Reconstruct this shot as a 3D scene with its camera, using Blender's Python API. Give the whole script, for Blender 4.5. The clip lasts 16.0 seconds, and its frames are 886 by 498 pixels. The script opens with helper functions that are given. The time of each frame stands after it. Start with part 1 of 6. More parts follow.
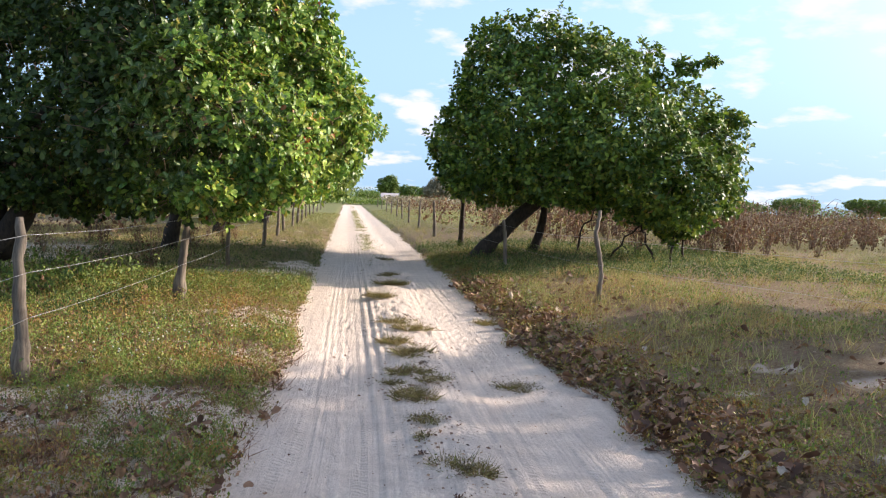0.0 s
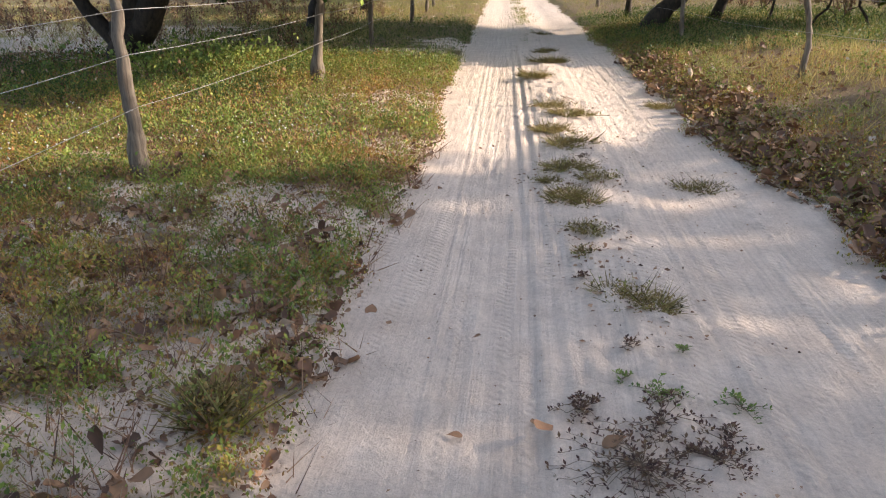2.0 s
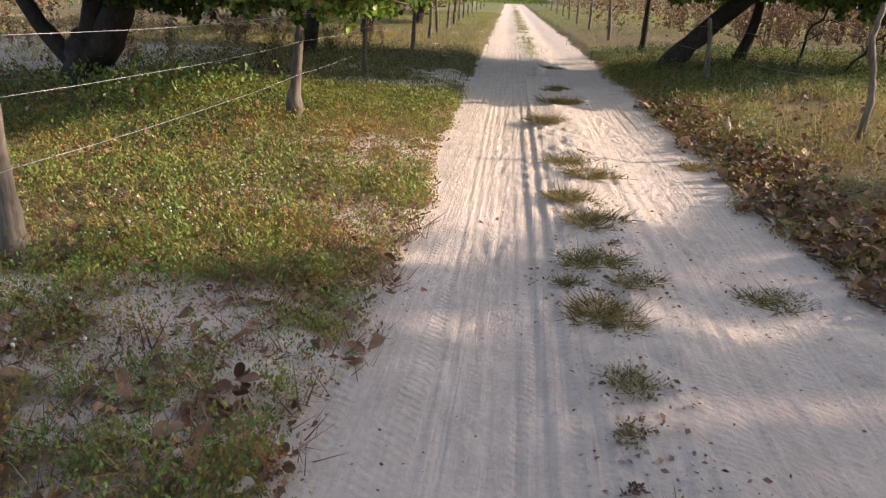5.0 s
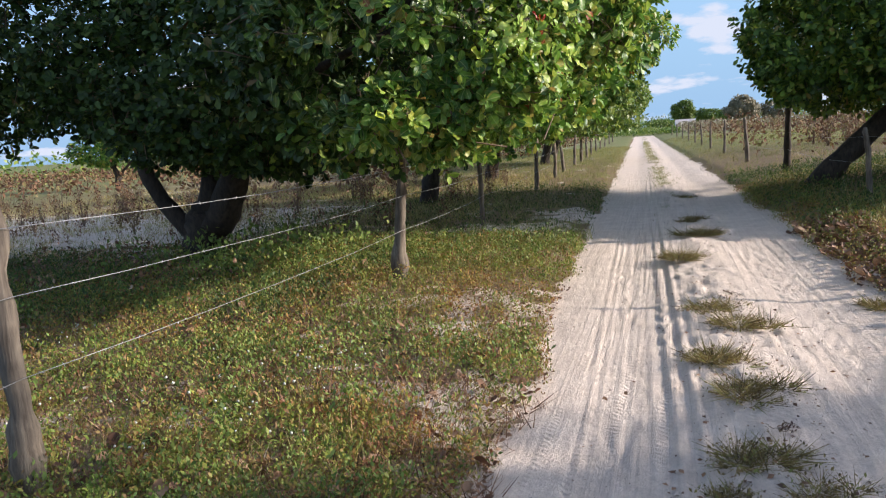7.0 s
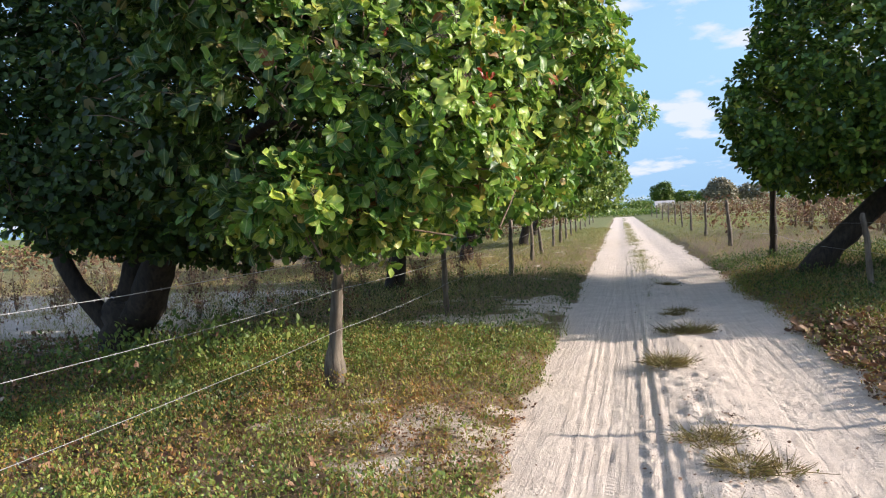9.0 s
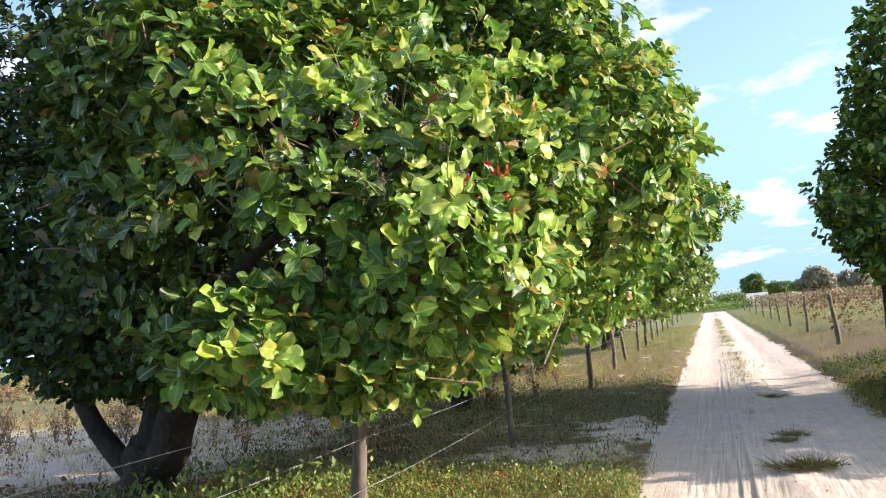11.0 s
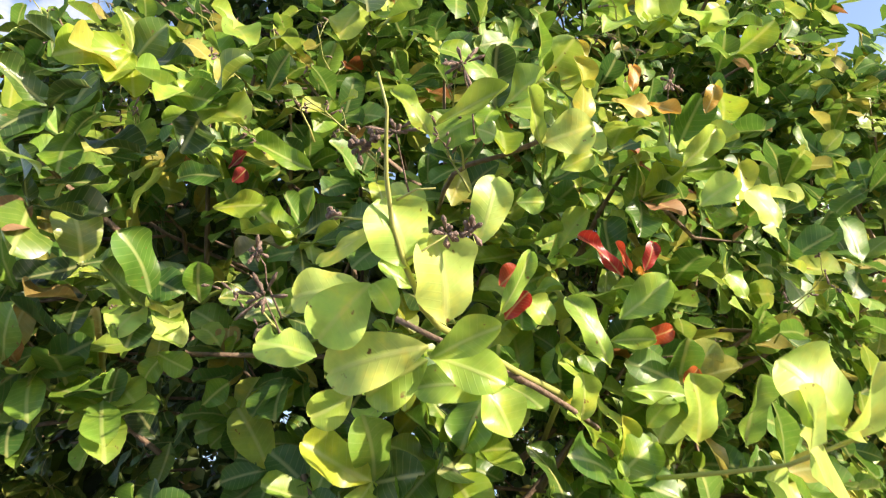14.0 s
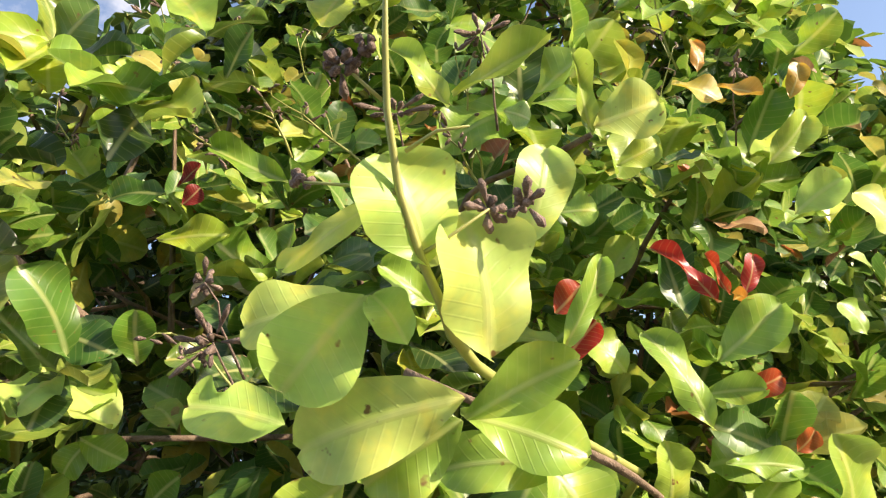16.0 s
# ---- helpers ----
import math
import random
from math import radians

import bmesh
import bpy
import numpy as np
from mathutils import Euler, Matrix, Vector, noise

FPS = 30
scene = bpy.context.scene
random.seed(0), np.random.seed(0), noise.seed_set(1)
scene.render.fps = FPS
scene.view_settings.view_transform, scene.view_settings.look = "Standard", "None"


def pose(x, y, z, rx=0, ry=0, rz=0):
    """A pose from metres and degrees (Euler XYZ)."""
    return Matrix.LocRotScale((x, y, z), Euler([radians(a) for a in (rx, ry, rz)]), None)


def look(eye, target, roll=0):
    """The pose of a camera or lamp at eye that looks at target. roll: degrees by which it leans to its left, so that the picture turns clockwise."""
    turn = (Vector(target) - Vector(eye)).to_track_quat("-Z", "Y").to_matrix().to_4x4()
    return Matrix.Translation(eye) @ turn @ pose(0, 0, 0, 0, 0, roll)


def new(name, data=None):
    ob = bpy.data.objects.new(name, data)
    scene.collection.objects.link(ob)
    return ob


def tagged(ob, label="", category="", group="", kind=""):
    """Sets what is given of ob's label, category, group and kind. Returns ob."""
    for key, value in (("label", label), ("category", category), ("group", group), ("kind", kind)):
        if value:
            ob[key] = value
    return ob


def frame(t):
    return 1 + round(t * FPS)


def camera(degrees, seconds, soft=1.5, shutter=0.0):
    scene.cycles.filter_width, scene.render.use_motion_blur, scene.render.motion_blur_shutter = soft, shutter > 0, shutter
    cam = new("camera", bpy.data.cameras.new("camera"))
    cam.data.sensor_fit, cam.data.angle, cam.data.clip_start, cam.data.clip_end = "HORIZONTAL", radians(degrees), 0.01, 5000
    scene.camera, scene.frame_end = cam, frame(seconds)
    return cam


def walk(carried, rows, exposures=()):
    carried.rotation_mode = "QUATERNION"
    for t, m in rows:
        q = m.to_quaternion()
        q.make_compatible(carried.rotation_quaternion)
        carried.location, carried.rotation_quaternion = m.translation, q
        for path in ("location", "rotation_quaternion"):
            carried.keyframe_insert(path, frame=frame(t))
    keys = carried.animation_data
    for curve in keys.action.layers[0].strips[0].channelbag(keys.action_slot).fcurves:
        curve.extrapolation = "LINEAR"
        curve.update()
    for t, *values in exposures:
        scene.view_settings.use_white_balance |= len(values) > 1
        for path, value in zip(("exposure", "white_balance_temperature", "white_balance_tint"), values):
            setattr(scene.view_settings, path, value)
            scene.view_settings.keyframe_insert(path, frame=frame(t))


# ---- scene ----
cam = camera(61.3, 16.0, soft=1.1, shutter=0.1)
PATH = [
    (0, (0.407, 1.018, 1.84), (0.605, 3.004, 1.708), 2.6),
    (0.5, (0.415, 1.297, 1.8), (0.533, 3.277, 1.54), 3.4),
    (1, (0.379, 1.599, 1.757), (0.404, 3.572, 1.43), 2.2),
    (1.5, (0.398, 1.946, 1.69), (0.288, 3.861, 1.123), 1.5),
    (2, (0.459, 2.197, 1.683), (0.264, 4.057, 0.976), 0.2),
    (2.5, (0.408, 2.486, 1.621), (0.322, 4.305, 0.795), 1.8),
    (3, (0.357, 2.733, 1.581), (0.379, 4.472, 0.593), 2.0),
    (3.5, (0.446, 3.071, 1.575), (0.417, 4.787, 0.549), 0.3),
    (4, (0.504, 3.268, 1.654), (0.427, 5.008, 0.669), 0.8),
    (4.5, (0.427, 3.599, 1.664), (0.324, 5.426, 0.856), 2.9),
    (5, (0.342, 3.888, 1.698), (0.152, 5.77, 1.046), 2.5),
    (5.2, (0.316, 4.032, 1.697), (0.012, 5.911, 1.085), 1.8),
    (7.3, (0.504, 5.163, 1.657), (-0.08, 7.069, 1.495), -2.7),
    (7.5, (0.541, 5.316, 1.687), (-0.059, 7.221, 1.59), -1.1),
    (8, (0.564, 5.648, 1.682), (0.028, 7.568, 1.515), -2.9),
    (8.5, (0.499, 6.018, 1.727), (0.102, 7.977, 1.647), -1.3),
    (9, (0.439, 6.334, 1.693), (-0.083, 8.262, 1.608), -3.0),
    (9.2, (0.447, 6.487, 1.69), (-0.109, 8.408, 1.704), -3.4),
    (11.3, (0.453, 7.839, 1.876), (-0.257, 9.697, 2.084), -5.5),
    (11.5, (0.443, 7.986, 1.854), (-0.235, 9.861, 2.014), -6.1),
    (12, (0.334, 8.426, 1.886), (-0.284, 10.31, 2.149), -3.7),
    (12.5, (0.307, 8.811, 1.926), (-0.482, 10.629, 2.195), -4.8),
    (13, (0.306, 9.18, 1.946), (-0.682, 10.885, 2.286), -3.7),
    (13.5, (0.114, 9.465, 1.99), (-0.938, 11.086, 2.505), -6.1),
    (14, (-0.042, 9.692, 2.134), (-1.102, 11.216, 2.878), -6.1),
    (14.5, (-0.164, 9.862, 2.182), (-1.253, 11.245, 3.132), -5.0),
    (15, (-0.255, 9.921, 2.193), (-1.276, 11.366, 3.127), -10.2),
    (15.5, (-0.226, 9.948, 2.177), (-1.165, 11.462, 3.086), -9.1),
    (16, (-0.251, 9.929, 2.194), (-1.227, 11.396, 3.14), -8.8),
]
EXPOSURE = [(0, 0.98, 6450, 17), (1, 1.05, 6650, 18), (2.5, 1.05, 7000, 18), (4, 1.02, 7050, 19), (5.2, 0.72, 6800, 20), (7.3, 0.62, 6000, 15), (9.2, 0.82, 6050, 14), (11.3, 1.2, 6250, 15), (12.5, 1.18, 6400, 15), (13.5, 1.3, 6750, 18), (14.5, 1.3, 6900, 18), (16, 1.18, 7000, 18)]
walk(cam, [(t, look(eye, target, roll)) for t, eye, target, roll in PATH], EXPOSURE)

# ---- light ----
SUN_EL, SUN_AZ = 21.0, 76.0          # degrees; azimuth clockwise from +y, the way of the track
world = bpy.data.worlds.new("sky")
scene.world = world
world.use_nodes = True
wn, wl = world.node_tree.nodes, world.node_tree.links
wn.clear()
w_out = wn.new("ShaderNodeOutputWorld")
w_bg = wn.new("ShaderNodeBackground")
w_sky = wn.new("ShaderNodeTexSky")
w_sky.sky_type = "NISHITA"
w_sky.sun_disc = False
w_sky.sun_elevation, w_sky.sun_rotation = radians(SUN_EL), radians(SUN_AZ)
w_sky.altitude, w_sky.air_density, w_sky.dust_density, w_sky.ozone_density = 50, 1.0, 0.4, 1.0
w_bg.inputs["Strength"].default_value = 0.15
# clouds: a layer of cumulus on a plane high above, thinning towards the zenith
w_tc = wn.new("ShaderNodeTexCoord")
w_sep = wn.new("ShaderNodeSeparateXYZ")
wl.new(w_tc.outputs["Generated"], w_sep.inputs[0])


def wmath(op, a, b=None, c=None):
    n = wn.new("ShaderNodeMath")
    n.operation = op
    for i, v in enumerate((a, b, c)):
        if v is None:
            continue
        if isinstance(v, (int, float)):
            n.inputs[i].default_value = v
        else:
            wl.new(v, n.inputs[i])
    return n.outputs[0]


w_z = wmath("ADD", wmath("MAXIMUM", w_sep.outputs[2], 0.0), 0.22)
w_px = wmath("DIVIDE", w_sep.outputs[0], w_z)
w_py = wmath("DIVIDE", w_sep.outputs[1], w_z)
w_comb = wn.new("ShaderNodeCombineXYZ")
wl.new(w_px, w_comb.inputs[0]), wl.new(w_py, w_comb.inputs[1])
w_comb.inputs[2].default_value = 5.1
w_n = wn.new("ShaderNodeTexNoise")
w_n.inputs["Scale"].default_value, w_n.inputs["Detail"].default_value, w_n.inputs["Roughness"].default_value = 3.1, 8.0, 0.55
wl.new(w_comb.outputs[0], w_n.inputs["Vector"])
w_ramp = wn.new("ShaderNodeValToRGB")
w_ramp.color_ramp.elements[0].position, w_ramp.color_ramp.elements[1].position = 0.545, 0.63
wl.new(w_n.outputs["Fac"], w_ramp.inputs[0])
w_mix = wn.new("ShaderNodeMix")
w_mix.data_type = "RGBA"
wl.new(w_ramp.outputs[0], w_mix.inputs["Factor"])
w_hz = wn.new("ShaderNodeMapRange")
w_hz.interpolation_type = "SMOOTHSTEP"
for key, value in (("From Min", 0.0), ("From Max", 0.5), ("To Min", 0.96), ("To Max", 0.0)):
    w_hz.inputs[key].default_value = value
wl.new(w_sep.outputs[2], w_hz.inputs["Value"])
w_haze = wn.new("ShaderNodeMix")
w_haze.data_type = "RGBA"
wl.new(w_hz.outputs[0], w_haze.inputs["Factor"])
wl.new(w_sky.outputs[0], w_haze.inputs["A"])
w_haze.inputs["B"].default_value = (1.46, 2.4, 3.4, 1)
# the sky brightens round the sun
w_dot = wn.new("ShaderNodeVectorMath")
w_dot.operation = "DOT_PRODUCT"
wl.new(w_tc.outputs["Generated"], w_dot.inputs[0])
w_dot.inputs[1].default_value = (math.sin(radians(SUN_AZ)) * math.cos(radians(SUN_EL)), math.cos(radians(SUN_AZ)) * math.cos(radians(SUN_EL)), math.sin(radians(SUN_EL)))
w_glow = wmath("MULTIPLY", wmath("POWER", wmath("MAXIMUM", w_dot.outputs["Value"], 0.0), 14.0), 1.0)
w_sunny = wn.new("ShaderNodeMix")
w_sunny.data_type = "RGBA"
w_sunny.blend_type = "ADD"
wl.new(w_glow, w_sunny.inputs["Factor"])
wl.new(w_haze.outputs["Result"], w_sunny.inputs["A"])
w_sunny.inputs["B"].default_value = (16.0, 14.5, 12.0, 1)
wl.new(w_sunny.outputs["Result"], w_mix.inputs["A"])
w_mix.inputs["B"].default_value = (3.3, 3.5, 3.8, 1)
wl.new(w_mix.outputs["Result"], w_bg.inputs[0])
wl.new(w_bg.outputs[0], w_out.inputs[0])

sun_data = bpy.data.lights.new("sun", "SUN")
sun_data.energy, sun_data.angle, sun_data.color = 4.3, radians(0.55), (1.0, 0.89, 0.74)
sun = new("sun", sun_data)
to_sun = Vector((math.sin(radians(SUN_AZ)) * math.cos(radians(SUN_EL)), math.cos(radians(SUN_AZ)) * math.cos(radians(SUN_EL)), math.sin(radians(SUN_EL))))
sun.matrix_world = look(to_sun * 50, (0, 0, 0))


# ---- small tools ----
def mesh_np(name, verts, faces, mat, smooth=False, uv=None, attr=None):
    """A mesh from arrays: verts (n, 3) and faces (m, 3 or 4)."""
    me = bpy.data.meshes.new(name)
    verts, faces = np.asarray(verts, np.float32), np.asarray(faces, np.int32)
    k = faces.shape[1]
    me.vertices.add(len(verts))
    me.vertices.foreach_set("co", verts.ravel())
    me.loops.add(faces.size)
    me.loops.foreach_set("vertex_index", faces.ravel())
    me.polygons.add(len(faces))
    me.polygons.foreach_set("loop_start", np.arange(0, faces.size, k, dtype=np.int32))
    if uv is not None:
        layer = me.uv_layers.new(name="UVMap")
        layer.data.foreach_set("uv", np.asarray(uv, np.float32)[faces.ravel()].ravel())
    for key, values in (attr or {}).items():
        a = me.attributes.new(key, "FLOAT", "POINT")
        a.data.foreach_set("value", np.asarray(values, np.float32))
    me.update(calc_edges=True)
    if smooth:
        me.polygons.foreach_set("use_smooth", np.ones(len(faces), bool))
    if mat:
        me.materials.append(mat)
    return me


def thing(name, x=0, y=0, z=0, label="", category="", group="", kind=""):
    ob = new(name)
    ob.location = (x, y, z)
    ob.empty_display_size = 0.1
    return tagged(ob, label, category, group, kind)


def part(name, me, parent, label="", kind=""):
    """Links a mesh, given in the world's place, under its thing, which has no turn."""
    ob = new(name, me)
    ob.parent = parent
    up = parent.location.copy()
    if parent.parent:
        up += parent.parent.location
    ob.location = -up
    return tagged(ob, label, kind=kind)


def hash2(ix, iy, seed):
    h = (ix.astype(np.int64) * 374761393 + iy.astype(np.int64) * 668265263 + seed * 974711) & 0x7FFFFFFF
    h = ((h ^ (h >> 13)) * 1274126177) & 0x7FFFFFFF
    return ((h ^ (h >> 16)) & 0xFFFF) / 65535.0


def vnoise(x, y, seed=0):
    """Smooth value noise, 0 to 1."""
    ix, iy = np.floor(x), np.floor(y)
    fx, fy = x - ix, y - iy
    fx, fy = fx * fx * (3 - 2 * fx), fy * fy * (3 - 2 * fy)
    a, b = hash2(ix, iy, seed), hash2(ix + 1, iy, seed)
    c, d = hash2(ix, iy + 1, seed), hash2(ix + 1, iy + 1, seed)
    return (a * (1 - fx) + b * fx) * (1 - fy) + (c * (1 - fx) + d * fx) * fy


def fbm(x, y, seed=0, octaves=4):
    total, amp, norm = 0, 1.0, 0
    for o in range(octaves):
        total = total + amp * vnoise(x * 2 ** o + 17.3 * o, y * 2 ** o - 9.1 * o, seed + o)
        norm += amp
        amp *= 0.5
    return total / norm


def sstep(a, b, x):
    t = np.clip((x - a) / (b - a), 0, 1)
    return t * t * (3 - 2 * t)


def tube(points, radii, sides=8, wobble=0.0, seed=0):
    """Verts and quads of a closed tube along points."""
    rng = np.random.default_rng(seed)
    pts = np.asarray(points, float)
    n = len(pts)
    tang = np.gradient(pts, axis=0)
    tang /= np.linalg.norm(tang, axis=1)[:, None]
    ref = np.array([0.31, 0.95, 0.05]) if abs(tang[0][2]) > 0.6 else np.array([0.05, 0.1, 1.0])
    V = []
    ang = np.arange(sides) * 2 * np.pi / sides
    lump = 1 + wobble * (rng.random((n, sides)) - 0.5)
    for i in range(n):
        u = np.cross(ref, tang[i])
        u /= np.linalg.norm(u)
        v = np.cross(tang[i], u)
        V.append(pts[i] + radii[i] * lump[i][:, None] * (np.cos(ang)[:, None] * u + np.sin(ang)[:, None] * v))
    V = np.concatenate(V)
    F = []
    for i in range(n - 1):
        for j in range(sides):
            k = (j + 1) % sides
            F.append((i * sides + j, i * sides + k, (i + 1) * sides + k, (i + 1) * sides + j))
    V = np.concatenate([V, pts[:1], pts[-1:]])
    a, b = n * sides, n * sides + 1
    for j in range(sides):
        k = (j + 1) % sides
        F.append((a, k, j, j))
        F.append((b, (n - 1) * sides + j, (n - 1) * sides + k, (n - 1) * sides + k))
    return V, np.array([f if f[2] != f[3] else (f[0], f[1], f[2], f[2]) for f in F])


def join(pieces):
    V, F, o = [], [], 0
    for v, f in pieces:
        V.append(v)
        F.append(np.asarray(f) + o)
        o += len(v)
    return np.concatenate(V), np.concatenate(F)


def quads_mesh(name, V, F, mat, smooth=True):
    """A mesh of quads in which a repeated last corner means a triangle."""
    me = bpy.data.meshes.new(name)
    me.from_pydata([tuple(v) for v in V], [], [tuple(f[:3]) if f[2] == f[3] else tuple(f) for f in F.tolist()])
    me.polygons.foreach_set("use_smooth", np.full(len(me.polygons), smooth))
    me.materials.append(mat)
    return me


def bend(p0, p1, rise=0.0, n=8, jitter=0.0, seed=0):
    """Points of a gently crooked line from p0 to p1."""
    rng = np.random.default_rng(seed)
    p0, p1 = np.array(p0, float), np.array(p1, float)
    t = np.linspace(0, 1, n)[:, None]
    pts = p0 + (p1 - p0) * t
    pts[:, 2] += rise * 4 * (t * (1 - t))[:, 0]
    off = (rng.random((n, 3)) - 0.5) * jitter * np.sin(np.pi * t)
    return pts + off


# ---- materials ----
def material(name):
    m = bpy.data.materials.new(name)
    m.use_nodes = True
    return m, m.node_tree.nodes, m.node_tree.links, m.node_tree.nodes["Principled BSDF"]


def node(nodes, links, kind, ins=None, **props):
    n = nodes.new(kind)
    for k, v in props.items():
        if k == "operation":
            n.operation = v
        elif k == "data_type":
            n.data_type = v
        elif k == "blend_type":
            n.blend_type = v
        elif k == "attribute_name":
            n.attribute_name = v
    for k, v in (ins or {}).items():
        if isinstance(v, bpy.types.NodeSocket):
            links.new(v, n.inputs[k])
        else:
            n.inputs[k].default_value = v
    return n


def ramp(nodes, links, fac, stops):
    n = nodes.new("ShaderNodeValToRGB")
    e = n.color_ramp.elements
    while len(e) < len(stops):
        e.new(0.5)
    for i, (p, c) in enumerate(stops):
        e[i].position, e[i].color = p, (*c, 1)
    links.new(fac, n.inputs[0])
    return n.outputs[0]


def make_leaf_material(name, stops, per_object=False, veins=False, gloss=0.42, through_light=0.35, size=9.0, drift=0.0, plants=0.0):
    m, n, l, b = material(name)
    rnd = node(n, l, "ShaderNodeObjectInfo").outputs["Random"] if per_object else node(n, l, "ShaderNodeNewGeometry").outputs["Random Per Island"]
    geo = node(n, l, "ShaderNodeNewGeometry")
    if plants:          # leaves of one plant are of one colour
        plot = node(n, l, "ShaderNodeTexNoise", {"Vector": geo.outputs["Position"], "Scale": plants, "Detail": 3.0, "Roughness": 0.7})
        wide = node(n, l, "ShaderNodeMapRange", {"Value": plot.outputs["Fac"], "From Min": 0.3, "From Max": 0.7, "To Min": 0.0, "To Max": 0.7})
        rnd = node(n, l, "ShaderNodeMath", {0: rnd, 1: 0.3, 2: wide.outputs[0]}, operation="MULTIPLY_ADD").outputs[0]
    col = ramp(n, l, rnd, stops)
    nz = node(n, l, "ShaderNodeTexNoise", {"Vector": geo.outputs["Position"], "Scale": size, "Detail": 3.0})
    mott = ramp(n, l, nz.outputs["Fac"], [(0.3, (0.72, 0.74, 0.66)), (0.7, (1.2, 1.16, 1.05))])
    mix = node(n, l, "ShaderNodeMix", {"Factor": 1.0, "A": col, "B": mott}, data_type="RGBA", blend_type="MULTIPLY")
    out = mix.outputs["Result"]
    if drift:
        big = node(n, l, "ShaderNodeTexNoise", {"Vector": geo.outputs["Position"], "Scale": 1.1, "Detail": 4.0, "Roughness": 0.6})
        tone = ramp(n, l, big.outputs["Fac"], [(0.36, (0.74, 0.98, 0.82)), (0.5, (1.0, 1.0, 0.98)), (0.62, (1.16, 0.9, 0.9))])
        out = node(n, l, "ShaderNodeMix", {"Factor": drift, "A": out, "B": node(n, l, "ShaderNodeMix", {"Factor": 1.0, "A": out, "B": tone}, data_type="RGBA", blend_type="MULTIPLY").outputs["Result"]}, data_type="RGBA").outputs["Result"]
    if veins:
        uv = node(n, l, "ShaderNodeUVMap")
        sep = node(n, l, "ShaderNodeSeparateXYZ", {0: uv.outputs[0]})
        across = node(n, l, "ShaderNodeMath", {0: sep.outputs[0], 1: 0.5}, operation="SUBTRACT")
        aab = node(n, l, "ShaderNodeMath", {0: across.outputs[0]}, operation="ABSOLUTE")
        rib = node(n, l, "ShaderNodeMapRange", {"Value": aab.outputs[0], "From Min": 0.012, "From Max": 0.04, "To Min": 1.0, "To Max": 0.0})
        slant = node(n, l, "ShaderNodeMath", {0: aab.outputs[0], 1: -0.55, 2: sep.outputs[1]}, operation="MULTIPLY_ADD")
        rep = node(n, l, "ShaderNodeMath", {0: slant.outputs[0], 1: 10.0}, operation="MULTIPLY")
        fr = node(n, l, "ShaderNodeMath", {0: rep.outputs[0]}, operation="FRACT")
        fr2 = node(n, l, "ShaderNodeMath", {0: fr.outputs[0], 1: 0.5}, operation="SUBTRACT")
        fr3 = node(n, l, "ShaderNodeMath", {0: fr2.outputs[0]}, operation="ABSOLUTE")
        side = node(n, l, "ShaderNodeMapRange", {"Value": fr3.outputs[0], "From Min": 0.02, "From Max": 0.11, "To Min": 0.26, "To Max": 0.0})
        v = node(n, l, "ShaderNodeMath", {0: rib.outputs[0], 1: side.outputs[0]}, operation="MAXIMUM")
        pale = node(n, l, "ShaderNodeMix", {"Factor": 0.34, "A": out, "B": (0.75, 0.72, 0.3, 1)}, data_type="RGBA")
        vm = node(n, l, "ShaderNodeMix", {"Factor": v.outputs[0], "A": out, "B": pale.outputs["Result"]}, data_type="RGBA")
        out = vm.outputs["Result"]
        bump = node(n, l, "ShaderNodeBump", {"Strength": 0.2, "Distance": 0.003, "Height": v.outputs[0]})
        l.new(bump.outputs[0], b.inputs["Normal"])
        spot = node(n, l, "ShaderNodeTexNoise", {"Vector": geo.outputs["Position"], "Scale": 75.0, "Detail": 2.0})
        mask = node(n, l, "ShaderNodeMapRange", {"Value": spot.outputs["Fac"], "From Min": 0.70, "From Max": 0.76})
        out = node(n, l, "ShaderNodeMix", {"Factor": mask.outputs[0], "A": out, "B": (0.22, 0.13, 0.04, 1)}, data_type="RGBA").outputs["Result"]
        tint = node(n, l, "ShaderNodeTexNoise", {"Vector": geo.outputs["Position"], "Scale": 34.0, "Detail": 3.0})
        tone2 = ramp(n, l, tint.outputs["Fac"], [(0.35, (0.84, 0.94, 0.95)), (0.55, (1.0, 1.0, 1.0)), (0.68, (1.25, 1.08, 0.9))])
        out = node(n, l, "ShaderNodeMix", {"Factor": 1.0, "A": out, "B": tone2}, data_type="RGBA", blend_type="MULTIPLY").outputs["Result"]
    l.new(out, b.inputs["Base Color"])
    b.inputs["Roughness"].default_value = gloss
    b.inputs["Specular IOR Level"].default_value = 0.45
    tr = node(n, l, "ShaderNodeBsdfTranslucent", {"Color": out})
    sh = node(n, l, "ShaderNodeMixShader", {0: through_light, 1: b.outputs[0], 2: tr.outputs[0]})
    l.new(sh.outputs[0], n["Material Output"].inputs[0])
    return m


